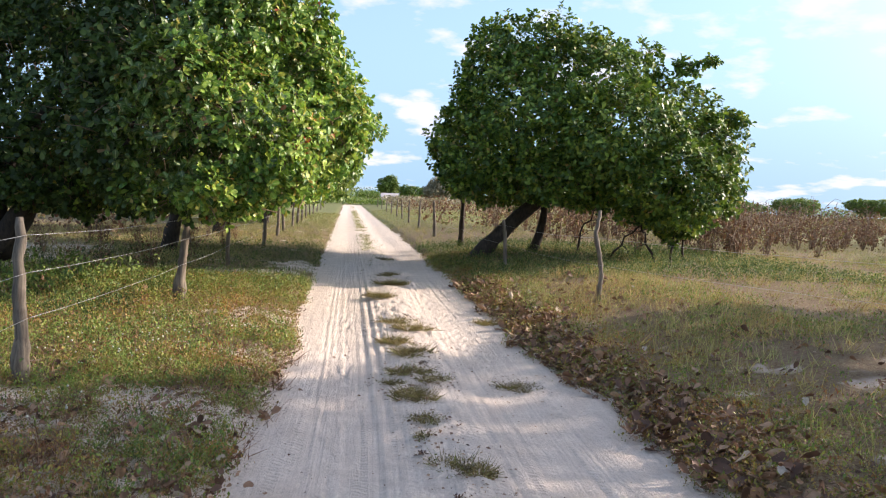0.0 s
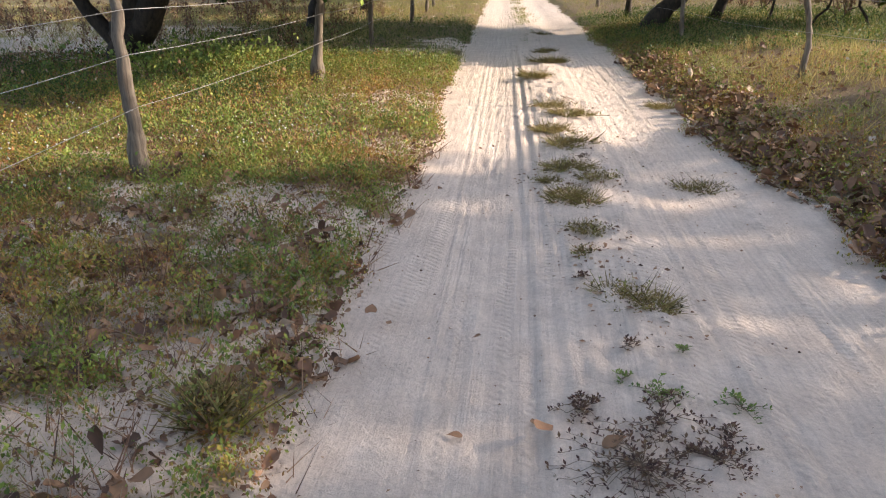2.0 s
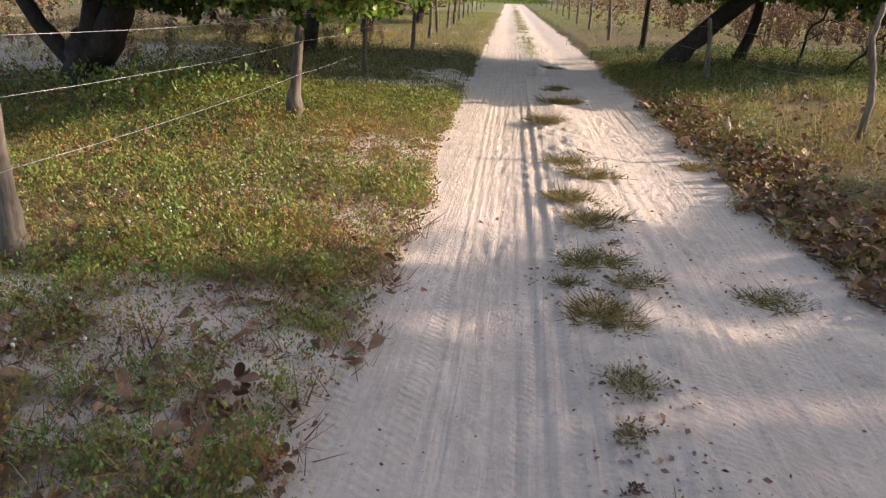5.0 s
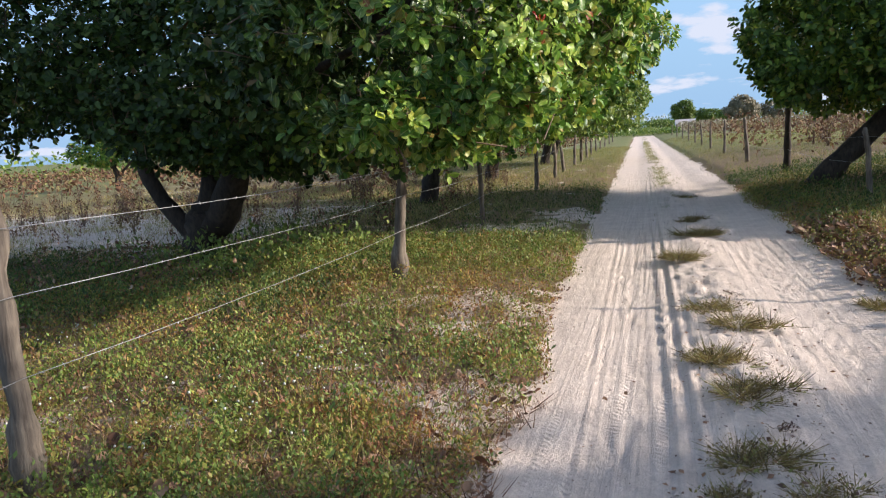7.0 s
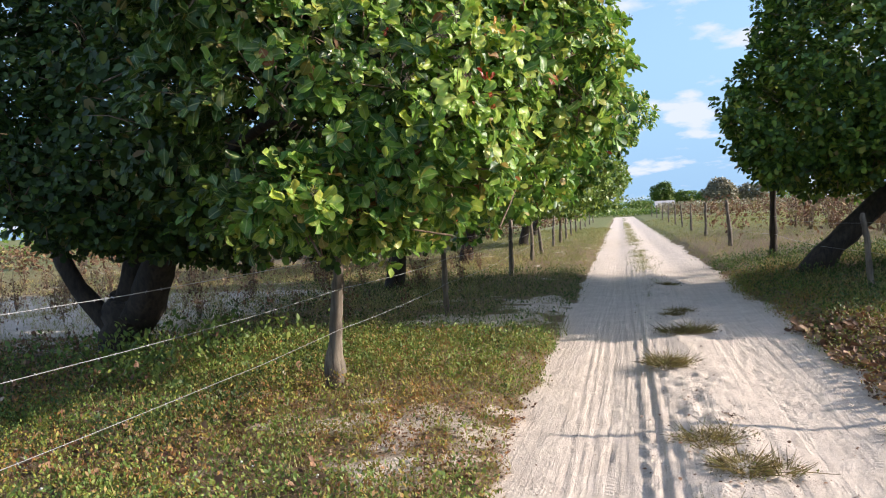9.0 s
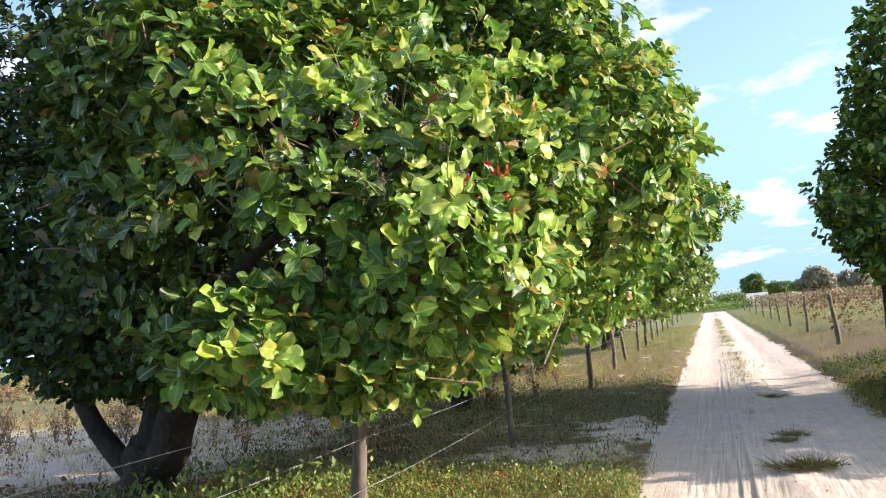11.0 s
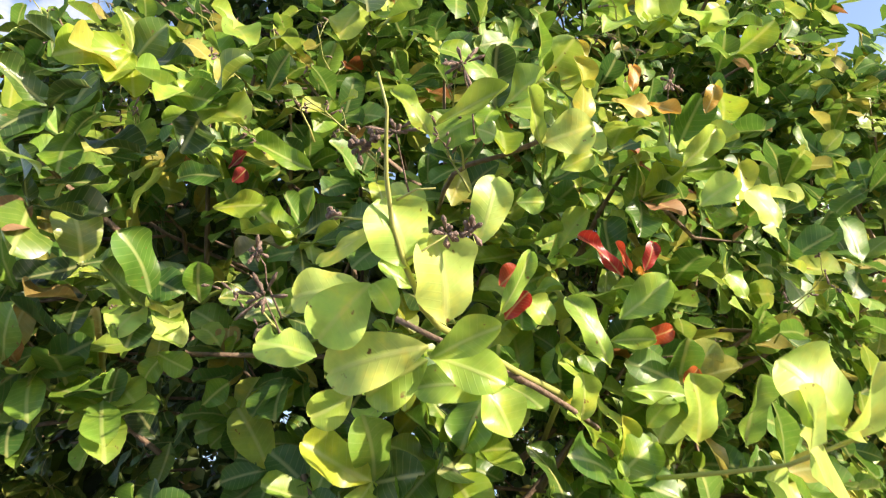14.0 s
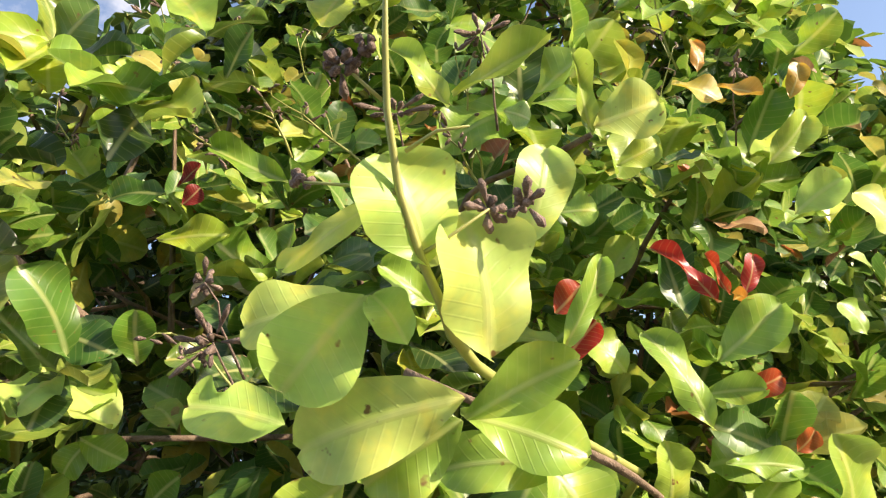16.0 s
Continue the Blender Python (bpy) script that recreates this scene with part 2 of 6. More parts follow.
CASHEW = [(0.0, (0.05, 0.125, 0.024)), (0.3, (0.105, 0.225, 0.034)), (0.62, (0.215, 0.365, 0.05)), (0.86, (0.4, 0.51, 0.085)), (0.94, (0.46, 0.42, 0.09)), (0.985, (0.36, 0.29, 0.075)), (1.0, (0.4, 0.08, 0.04))]
CASHEW_NEAR = [(0.0, (0.05, 0.13, 0.022)), (0.3, (0.12, 0.25, 0.03)), (0.6, (0.25, 0.4, 0.04)), (0.85, (0.46, 0.54, 0.055)), (0.95, (0.5, 0.52, 0.08)), (1.0, (0.46, 0.44, 0.09))]
# two darker leaf colours; the main crown's shade is put into them
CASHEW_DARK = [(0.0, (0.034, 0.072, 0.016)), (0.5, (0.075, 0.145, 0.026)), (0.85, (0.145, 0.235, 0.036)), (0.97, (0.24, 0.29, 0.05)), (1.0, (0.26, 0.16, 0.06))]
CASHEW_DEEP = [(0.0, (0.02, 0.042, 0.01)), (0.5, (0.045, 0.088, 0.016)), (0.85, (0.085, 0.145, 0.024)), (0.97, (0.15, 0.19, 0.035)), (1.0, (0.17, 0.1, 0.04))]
CASHEW_OLD = [(0.0, (0.04, 0.085, 0.018)), (0.45, (0.1, 0.185, 0.03)), (0.8, (0.22, 0.33, 0.045)), (0.96, (0.36, 0.41, 0.07)), (1.0, (0.3, 0.2, 0.07))]
leaf_mat = make_leaf_material("cashew_leaf", CASHEW, through_light=0.3)
leaf_bough_mat = make_leaf_material("bough_leaf", CASHEW, veins=True, gloss=0.42, size=20.0)
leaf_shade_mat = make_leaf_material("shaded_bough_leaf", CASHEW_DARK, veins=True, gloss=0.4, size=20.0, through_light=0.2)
leaf_great_mat = make_leaf_material("great_tree_leaf", CASHEW_OLD, through_light=0.2, gloss=0.5)
leaf_dark_mat = make_leaf_material("shade_dark_leaf", CASHEW_DEEP, through_light=0.2, gloss=0.58)
leaf_far_mat = make_leaf_material("far_leaf", [(0.0, (0.07, 0.13, 0.025)), (0.5, (0.14, 0.23, 0.04)), (1.0, (0.28, 0.34, 0.06))], size=1.5)
leaf_near_mat = make_leaf_material("near_leaf", CASHEW_NEAR, per_object=True, veins=True, gloss=0.36, size=25.0)
leaf_pale_mat = make_leaf_material("pale_young_leaf", [(0.0, (0.46, 0.66, 0.14)), (0.5, (0.55, 0.7, 0.17)), (1.0, (0.64, 0.72, 0.18))], per_object=True, veins=True, gloss=0.4, size=25.0, through_light=0.42)
leaf_bright_mat = make_leaf_material("fresh_leaf", [(0.0, (0.24, 0.4, 0.06)), (0.5, (0.34, 0.5, 0.08)), (1.0, (0.44, 0.54, 0.08))], per_object=True, veins=True, gloss=0.36, size=25.0)
# darker copy of the near leaf, with the bough's shade in its colour
leaf_shade_near_mat = make_leaf_material("shaded_near_leaf", CASHEW_DARK, per_object=True, veins=True, gloss=0.3, size=25.0, through_light=0.2)
leaf_red_mat = make_leaf_material("red_leaf", [(0.0, (0.26, 0.025, 0.03)), (0.5, (0.42, 0.035, 0.02)), (1.0, (0.5, 0.12, 0.03))], per_object=True, veins=True, gloss=0.35, size=25.0)
leaf_orange_mat = make_leaf_material("orange_leaf", [(0.0, (0.55, 0.2, 0.03)), (0.5, (0.62, 0.36, 0.05)), (1.0, (0.6, 0.5, 0.08))], per_object=True, veins=True, gloss=0.4, size=25.0)
leaf_dry_mat = make_leaf_material("dry_leaf", [(0.0, (0.2, 0.1, 0.055)), (0.6, (0.36, 0.2, 0.11)), (1.0, (0.5, 0.34, 0.2))], per_object=True, veins=True, gloss=0.6, size=25.0, through_light=0.2)
weed_mat = make_leaf_material("weed_leaf", [(0.0, (0.05, 0.08, 0.02)), (0.25, (0.13, 0.19, 0.035)), (0.43, (0.29, 0.31, 0.05)), (0.55, (0.36, 0.25, 0.07)), (0.72, (0.27, 0.12, 0.055)), (1.0, (0.09, 0.042, 0.025))], through_light=0.25, gloss=0.6, size=4.0, drift=1.0, plants=5.0)
# weed colour darkened to carry the shade under the trees
shade_weed_mat = make_leaf_material("shade_weed_leaf", [(0.0, (0.035, 0.07, 0.018)), (0.5, (0.075, 0.13, 0.028)), (1.0, (0.16, 0.19, 0.05))], gloss=0.6, size=4.0)
green_weed_mat = make_leaf_material("green_weed_leaf", [(0.0, (0.05, 0.09, 0.02)), (0.5, (0.17, 0.25, 0.05)), (1.0, (0.36, 0.39, 0.085))], through_light=0.25, gloss=0.6, size=4.0, plants=4.0)
verge_mat = make_leaf_material("short_verge_grass", [(0.0, (0.15, 0.17, 0.05)), (0.4, (0.27, 0.28, 0.09)), (0.75, (0.36, 0.33, 0.13)), (1.0, (0.44, 0.34, 0.18))], gloss=0.7, size=2.0, drift=0.6)
straw_mat = make_leaf_material("dry_grass", [(0.0, (0.24, 0.17, 0.075)), (0.4, (0.44, 0.35, 0.15)), (0.7, (0.56, 0.48, 0.22)), (1.0, (0.3, 0.35, 0.1))], gloss=0.7, size=3.0, drift=0.4)
litter_mat = make_leaf_material("fallen_leaf", [(0.0, (0.085, 0.042, 0.027)), (0.4, (0.2, 0.1, 0.058)), (0.75, (0.34, 0.19, 0.11)), (0.93, (0.46, 0.29, 0.19)), (1.0, (0.5, 0.43, 0.37))], gloss=0.65, through_light=0.08, size=20.0)
shrub_mat = make_leaf_material("withered_shrub_leaf", [(0.0, (0.10, 0.05, 0.03)), (0.4, (0.19, 0.095, 0.055)), (0.8, (0.28, 0.17, 0.09)), (1.0, (0.24, 0.24, 0.08))], gloss=0.75, through_light=0.2, size=2.0)


def make_wood(name, dark, light, scale=9.0, stretch=0.12):
    m, n, l, b = material(name)
    tc = node(n, l, "ShaderNodeNewGeometry")
    mp = node(n, l, "ShaderNodeMapping", {"Vector": tc.outputs["Position"], "Scale": (1, 1, stretch)})
    nz = node(n, l, "ShaderNodeTexNoise", {"Vector": mp.outputs[0], "Scale": scale * 3, "Detail": 6.0, "Roughness": 0.65})
    big = node(n, l, "ShaderNodeTexNoise", {"Vector": tc.outputs["Position"], "Scale": scale * 0.4, "Detail": 3.0})
    c = ramp(n, l, nz.outputs["Fac"], [(0.3, dark), (0.7, light)])
    c2 = ramp(n, l, big.outputs["Fac"], [(0.3, (0.6, 0.58, 0.55)), (0.7, (1.15, 1.12, 1.05))])
    mx = node(n, l, "ShaderNodeMix", {"Factor": 1.0, "A": c, "B": c2}, data_type="RGBA", blend_type="MULTIPLY")
    l.new(mx.outputs["Result"], b.inputs["Base Color"])
    b.inputs["Roughness"].default_value = 0.88
    bp = node(n, l, "ShaderNodeBump", {"Strength": 0.8, "Distance": 0.012, "Height": nz.outputs["Fac"]})
    l.new(bp.outputs[0], b.inputs["Normal"])
    return m


bark_mat = make_wood("cashew_bark", (0.02, 0.015, 0.012), (0.085, 0.062, 0.046), 6.0, 0.35)
twig_mat = make_wood("twig_bark", (0.13, 0.085, 0.055), (0.30, 0.22, 0.15), 14.0, 0.5)
stem_mat, _n, _l, _b = material("green_stem")
_b.inputs["Base Color"].default_value, _b.inputs["Roughness"].default_value = (0.33, 0.34, 0.09, 1), 0.5
post_mat = make_wood("weathered_post_wood", (0.08, 0.06, 0.046), (0.30, 0.25, 0.195), 9.0, 0.08)
wire_mat, _n, _l, _b = material("galvanised_wire")
_b.inputs["Base Color"].default_value, _b.inputs["Roughness"].default_value, _b.inputs["Metallic"].default_value = (0.42, 0.40, 0.38, 1), 0.55, 0.6
white_wall_mat, _n, _l, _b = material("whitewash")
_nz = node(_n, _l, "ShaderNodeTexNoise", {"Scale": 3.0, "Detail": 4.0})
_l.new(ramp(_n, _l, _nz.outputs["Fac"], [(0.3, (0.66, 0.64, 0.6)), (0.7, (0.8, 0.79, 0.76))]), _b.inputs["Base Color"])
roof_mat, _n, _l, _b = material("clay_roof")
_nz = node(_n, _l, "ShaderNodeTexNoise", {"Scale": 6.0, "Detail": 4.0})
_l.new(ramp(_n, _l, _nz.outputs["Fac"], [(0.3, (0.42, 0.36, 0.32)), (0.7, (0.62, 0.57, 0.53))]), _b.inputs["Base Color"])

# ground: white sand under a cover of litter and short growth
ground_mat, gn, gl, gb = material("sand_and_litter")
g_geo = node(gn, gl, "ShaderNodeNewGeometry")
g_pos = g_geo.outputs["Position"]
g_fine = node(gn, gl, "ShaderNodeTexNoise", {"Vector": g_pos, "Scale": 160.0, "Detail": 4.0, "Roughness": 0.7})
g_mid = node(gn, gl, "ShaderNodeTexNoise", {"Vector": g_pos, "Scale": 3.5, "Detail": 6.0, "Roughness": 0.6})
g_lit = node(gn, gl, "ShaderNodeTexNoise", {"Vector": g_pos, "Scale": 28.0, "Detail": 7.0, "Roughness": 0.75})
g_far = node(gn, gl, "ShaderNodeTexNoise", {"Vector": g_pos, "Scale": 0.6, "Detail": 8.0, "Roughness": 0.7})
sand_a = ramp(gn, gl, g_mid.outputs["Fac"], [(0.3, (0.63, 0.52, 0.425)), (0.7, (0.75, 0.635, 0.53))])
sand_b = ramp(gn, gl, g_fine.outputs["Fac"], [(0.3, (0.89, 0.885, 0.88)), (0.7, (1.1, 1.1, 1.1))])
sand = node(gn, gl, "ShaderNodeMix", {"Factor": 1.0, "A": sand_a, "B": sand_b}, data_type="RGBA", blend_type="MULTIPLY").outputs["Result"]
lit_a = ramp(gn, gl, g_lit.outputs["Fac"], [(0.28, (0.08, 0.05, 0.032)), (0.5, (0.2, 0.135, 0.08)), (0.62, (0.25, 0.2, 0.11)), (0.8, (0.46, 0.38, 0.28))])
cover = node(gn, gl, "ShaderNodeAttribute", attribute_name="cover").outputs["Fac"]
cv = node(gn, gl, "ShaderNodeMath", {0: g_lit.outputs["Fac"], 1: 0.55, 2: cover}, operation="MULTIPLY_ADD")
cvr = node(gn, gl, "ShaderNodeMapRange", {"Value": cv.outputs[0], "From Min": 0.66, "From Max": 1.0})
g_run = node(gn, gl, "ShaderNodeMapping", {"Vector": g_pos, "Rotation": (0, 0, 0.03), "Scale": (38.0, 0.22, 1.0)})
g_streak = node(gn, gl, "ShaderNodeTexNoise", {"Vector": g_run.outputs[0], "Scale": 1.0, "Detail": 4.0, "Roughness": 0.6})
# streaks tinted into the sand stand in for shade in the tyre grooves
g_rut_shade = ramp(gn, gl, g_streak.outputs["Fac"], [(0.3, (0.92, 0.915, 0.91)), (0.46, (0.98, 0.97, 0.965)), (0.64, (1.05, 1.05, 1.05))])
sand = node(gn, gl, "ShaderNodeMix", {"Factor": 1.0, "A": sand, "B": g_rut_shade}, data_type="RGBA", blend_type="MULTIPLY").outputs["Result"]
g_mott = ramp(gn, gl, g_lit.outputs["Fac"], [(0.3, (0.88, 0.875, 0.87)), (0.5, (1.0, 1.0, 1.0)), (0.7, (1.07, 1.07, 1.07))])
sand = node(gn, gl, "ShaderNodeMix", {"Factor": 1.0, "A": sand, "B": g_mott}, data_type="RGBA", blend_type="MULTIPLY").outputs["Result"]
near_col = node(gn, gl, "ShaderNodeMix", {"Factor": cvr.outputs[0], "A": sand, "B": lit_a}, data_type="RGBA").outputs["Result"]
far_col = ramp(gn, gl, g_far.outputs["Fac"], [(0.3, (0.15, 0.13, 0.055)), (0.5, (0.21, 0.21, 0.085)), (0.62, (0.14, 0.175, 0.055)), (0.8, (0.36, 0.33, 0.22))])
farness = node(gn, gl, "ShaderNodeAttribute", attribute_name="meadow").outputs["Fac"]
g_col = node(gn, gl, "ShaderNodeMix", {"Factor": farness, "A": near_col, "B": far_col}, data_type="RGBA").outputs["Result"]
gl.new(g_col, gb.inputs["Base Color"])
gb.inputs["Roughness"].default_value = 0.95
gb.inputs["Specular IOR Level"].default_value = 0.15
g_b1 = node(gn, gl, "ShaderNodeMath", {0: g_fine.outputs["Fac"], 1: 0.22, 2: g_lit.outputs["Fac"]}, operation="MULTIPLY_ADD")
g_bs = node(gn, gl, "ShaderNodeMath", {0: g_streak.outputs["Fac"], 1: 0.6, 2: g_b1.outputs[0]}, operation="MULTIPLY_ADD")
g_lane = node(gn, gl, "ShaderNodeMapping", {"Vector": g_pos, "Rotation": (0, 0, 0.03)})
g_xy = node(gn, gl, "ShaderNodeSeparateXYZ", {0: g_lane.outputs[0]})
g_warp = node(gn, gl, "ShaderNodeTexNoise", {"Vector": g_pos, "Scale": 2.2, "Detail": 2.0})
g_ph = node(gn, gl, "ShaderNodeMath", {0: g_warp.outputs["Fac"], 1: 5.0, 2: 0.0}, operation="MULTIPLY_ADD")
g_ph2 = node(gn, gl, "ShaderNodeMath", {0: g_xy.outputs[1], 1: 118.0, 2: g_ph.outputs[0]}, operation="MULTIPLY_ADD")
g_ph3 = node(gn, gl, "ShaderNodeMath", {0: g_xy.outputs[0], 1: 60.0, 2: g_ph2.outputs[0]}, operation="MULTIPLY_ADD")
g_sin = node(gn, gl, "ShaderNodeMath", {0: g_ph3.outputs[0]}, operation="SINE")
g_lanes = node(gn, gl, "ShaderNodeMapping", {"Vector": g_lane.outputs[0], "Scale": (9.0, 0.25, 1.0)})
g_ln = node(gn, gl, "ShaderNodeTexNoise", {"Vector": g_lanes.outputs[0], "Scale": 1.0, "Detail": 2.0})
g_lm = node(gn, gl, "ShaderNodeMapRange", {"Value": g_ln.outputs["Fac"], "From Min": 0.53, "From Max": 0.62, "To Min": 0.0, "To Max": 0.15})
g_bs = node(gn, gl, "ShaderNodeMath", {0: g_sin.outputs[0], 1: g_lm.outputs[0], 2: g_bs.outputs[0]}, operation="MULTIPLY_ADD")
g_bump = node(gn, gl, "ShaderNodeBump", {"Strength": 1.0, "Distance": 0.02, "Height": g_bs.outputs[0]})
gl.new(g_bump.outputs[0], gb.inputs["Normal"])


# ---- lie of the land ----
def axis(y):
    """Middle of the track."""
    return 1.0 - 0.03 * (y - 8.0)


def edges(y):
    """Left and right border of the bare sand, ragged."""
    left = axis(y) - 1.42 + 0.12 * np.exp(-((y - 9.4) / 1.2) ** 2) + 0.16 * (fbm(y * 0.8, y * 0 + 3.1, 11, 3) - 0.5) + 0.22 * (fbm(y * 3.0, y * 0 + 1.7, 12, 3) - 0.5)
    right = axis(y) + 1.62 + 0.13 * (1 - sstep(6.0, 8.0, y)) + 0.3 * (fbm(y * 0.7, y * 0 + 8.1, 13, 3) - 0.5) + 0.4 * (fbm(y * 2.6, y * 0 + 5.2, 14, 3) - 0.5)
    return left, right


def height(x, y):
    """The ground's height, with ruts, tyre marks and hummocks."""
    s = x - axis(y)
    left, right = edges(y)
    rise = 0.09 * sstep(0.0, 0.6, left - x) + 0.26 * sstep(0.3, 3.2, x - right) + 0.13 * sstep(0.0, 0.55, x - right)
    z = rise + 0.05 * (fbm(x * 0.5, y * 0.5, 5, 3) - 0.5) * sstep(0.5, 3, np.abs(s))
    on = 1 - sstep(1.2, 1.5, np.abs(s))
    z = z - on * 0.035 * (np.exp(-((s + 0.72) / 0.34) ** 2) + np.exp(-((s - 0.78) / 0.36) ** 2))
    fine = 1 - sstep(16.0, 40.0, y)
    m = 0.05 * (fbm(y * 0.35, y * 0 + 2.0, 21, 2) - 0.5)
    for k, (c, w, d) in enumerate(((-1.02, 0.02, 0.010), (-0.93, 0.016, 0.008), (-0.86, 0.022, 0.010), (-0.74, 0.018, 0.007), (-0.62, 0.016, 0.008), (-0.53, 0.03, 0.016), (-0.40, 0.028, 0.022), (-0.30, 0.025, 0.012), (0.36, 0.03, 0.014), (0.5, 0.02, 0.008), (0.62, 0.018, 0.007), (0.95, 0.02, 0.008), (1.1, 0.016, 0.006))):
        run = sstep(0.3, 0.6, fbm(y * 0.4 + 7 * k, y * 0 + k, 30 + k, 2))
        z = z - fine * 0.62 * d * (0.4 + 0.6 * run) * np.exp(-((s - c - m * (1 + 0.3 * math.sin(k))) / w) ** 2)
        z = z + fine * 0.4 * d * (0.4 + 0.6 * run) * np.exp(-((s - c - m - 2.1 * w) / w) ** 2)
    # long ribs pressed by the tyres
    for c, w, p, d in ((-0.76, 0.36, 0.062, 0.0026), (0.8, 0.3, 0.075, 0.001)):
        ribs = np.sin((s - 1.4 * m) * 2 * np.pi / p)
        z = z + fine * d * ribs * np.exp(-((s - c) / w) ** 4) * sstep(0.3, 0.6, fbm(y * 0.22, s * 3.0, 63, 2))
    # tread blocks in the wheel marks
    for c, w, p, sl in ((-0.80, 0.11, 0.062, 0.5), (-0.47, 0.07, 0.05, -0.6), (0.72, 0.12, 0.07, 0.4)):
        tread = np.sin((y + sl * np.abs(s - c)) * 2 * np.pi / p)
        z = z + fine * 0.008 * tread * np.exp(-((s - c) / w) ** 4) * sstep(0.35, 0.6, fbm(y * 0.6, s * 2, 61, 2))
    # churned middle and loose sand
    mid = np.exp(-((s - 0.02) / 0.33) ** 2)
    z = z + fine * mid * (0.03 + 0.11 * (fbm(x * 6.5, y * 6.5, 41, 4) - 0.5))
    z = z + fine * (0.022 * (fbm(x * 11, y * 8, 43, 4) - 0.5) + 0.010 * (fbm(x * 24, y * 17, 46, 2) - 0.5)) * on + fine * 0.05 * (fbm(x * 5, y * 5, 44, 3) - 0.5) * (1 - on)
    return z


SAND_PATCHES = [(-1.7, 7.35, 1.0, 0.4), (-0.75, 7.0, 0.25, 0.25), (-0.98, 4.3, 0.5, 0.24), (-0.5, 5.05, 0.26, 0.18), (-1.0, 4.9, 0.35, 0.13), (-1.2, 6.2, 0.35, 0.12), (-2.3, 6.5, 0.4, 0.15), (-0.72, 9.2, 0.48, 0.55), (-1.5, 9.3, 0.4, 0.2), (-3.6, 12.7, 0.8, 0.25), (-1.3, 10.8, 0.3, 0.15), (-2.2, 17.5, 1.4, 0.8), (-1.3, 19.5, 0.7, 1.2)]


def bare(x, y):
    """How covered the ground is: 0 bare sand, 1 full of litter and growth."""
    left, right = edges(y)
    out = np.maximum(left - x, x - right)
    edge = sstep(-0.05, 0.18, out)
    patch = fbm(x * 0.9, y * 0.9, 71, 4)
    thin = sstep(0.38, 0.6, 0.5 * patch + 0.5 * fbm(x * 3.6, y * 3.6, 75, 3) + 0.10 * sstep(7.5, 9.5, y) + 0.10 * (x > axis(y)))
    sandy = np.where(x < left, 0.40 + 0.6 * thin, 0.5 + 0.5 * thin) + 0.25 * (fbm(x * 4, y * 4, 73, 3) - 0.5)
    grey = sstep(-5.6, -7.4, x) * sstep(13.5, 15.5, y) * (1 - sstep(22.0, 25.0, y))
    sandy = sandy + 0.25 * (x < left) * sstep(5.1, 5.4, y) * (1 - sstep(6.4, 6.9, y))
    for px, py, ax, ay in SAND_PATCHES:
        blot = ((x - px) / ax) ** 2 + ((y - py) / ay) ** 2 + 2.4 * (fbm(x * 4, y * 4, 74, 3) - 0.5)
        sandy = sandy * (0.42 + 0.58 * sstep(0.35, 1.35, blot))
    near = (x < left) * sstep(-6.5, -5.0, x) * sstep(1.0, 2.5, y) * (1 - sstep(7.4, 9.0, y - 0.25 * (x + 1.0) + 3.0 * (fbm(x * 1.3, y * 1.3, 76, 3) - 0.5)))
    return edge * sandy * (1 - 0.62 * grey) * (1 - 0.36 * near)


gy = np.concatenate([np.arange(-6, 1.6, 0.3), np.arange(1.6, 3.2, 0.1), np.arange(3.2, 8.6, 0.033), np.arange(8.6, 14, 0.058), np.arange(14, 28, 0.15), np.arange(28, 60, 0.5), 60 * 1.07 ** np.arange(0, 62)])
gs = np.concatenate([-4.0 * 1.16 ** np.arange(44, 0, -1), np.arange(-4.0, -1.6, 0.07), np.arange(-1.6, 1.75, 0.0195), np.arange(1.75, 5.0, 0.07), 5.0 * 1.16 ** np.arange(0, 42)])
GS, GY = np.meshgrid(gs, gy)
shear = 1 - sstep(60, 400, np.abs(GS))
GX = GS + axis(np.clip(GY, -50, 250)) * shear
flat = 1 - sstep(40, 200, np.maximum(np.abs(GS), GY - 20))
GZ = height(GX, GY)
GZ = GZ * flat + 0.15 * (1 - flat)
nx, ny = len(gs), len(gy)
idx = np.arange(nx * ny).reshape(ny, nx)
gf = np.stack([idx[:-1, :-1], idx[:-1, 1:], idx[1:, 1:], idx[1:, :-1]], -1).reshape(-1, 4)
far_s = sstep(9, 40, np.abs(GS)) * sstep(1.45, 3, np.abs(GS))
far_s = np.maximum(far_s, sstep(30, 60, GY) * sstep(1.4, 1.9, np.abs(GS)))
far_s = np.maximum(far_s, sstep(137, 139, GY))          # the track turns off here
ground_me = mesh_np("ground", np.stack([GX, GY, GZ], -1).reshape(-1, 3), gf, ground_mat, smooth=True, attr={"cover": bare(GX, GY).ravel(), "meadow": far_s.ravel()})
ground = tagged(new("ground", ground_me), "pale sandy ground with a rutted track and weedy verges", "ground", kind="structure")


# ---- leaves ----
def along_leaf(i, rows):
    """Rows of a leaf crowd together towards its tip."""
    return 1 - (1 - i / (rows - 1)) ** 1.5


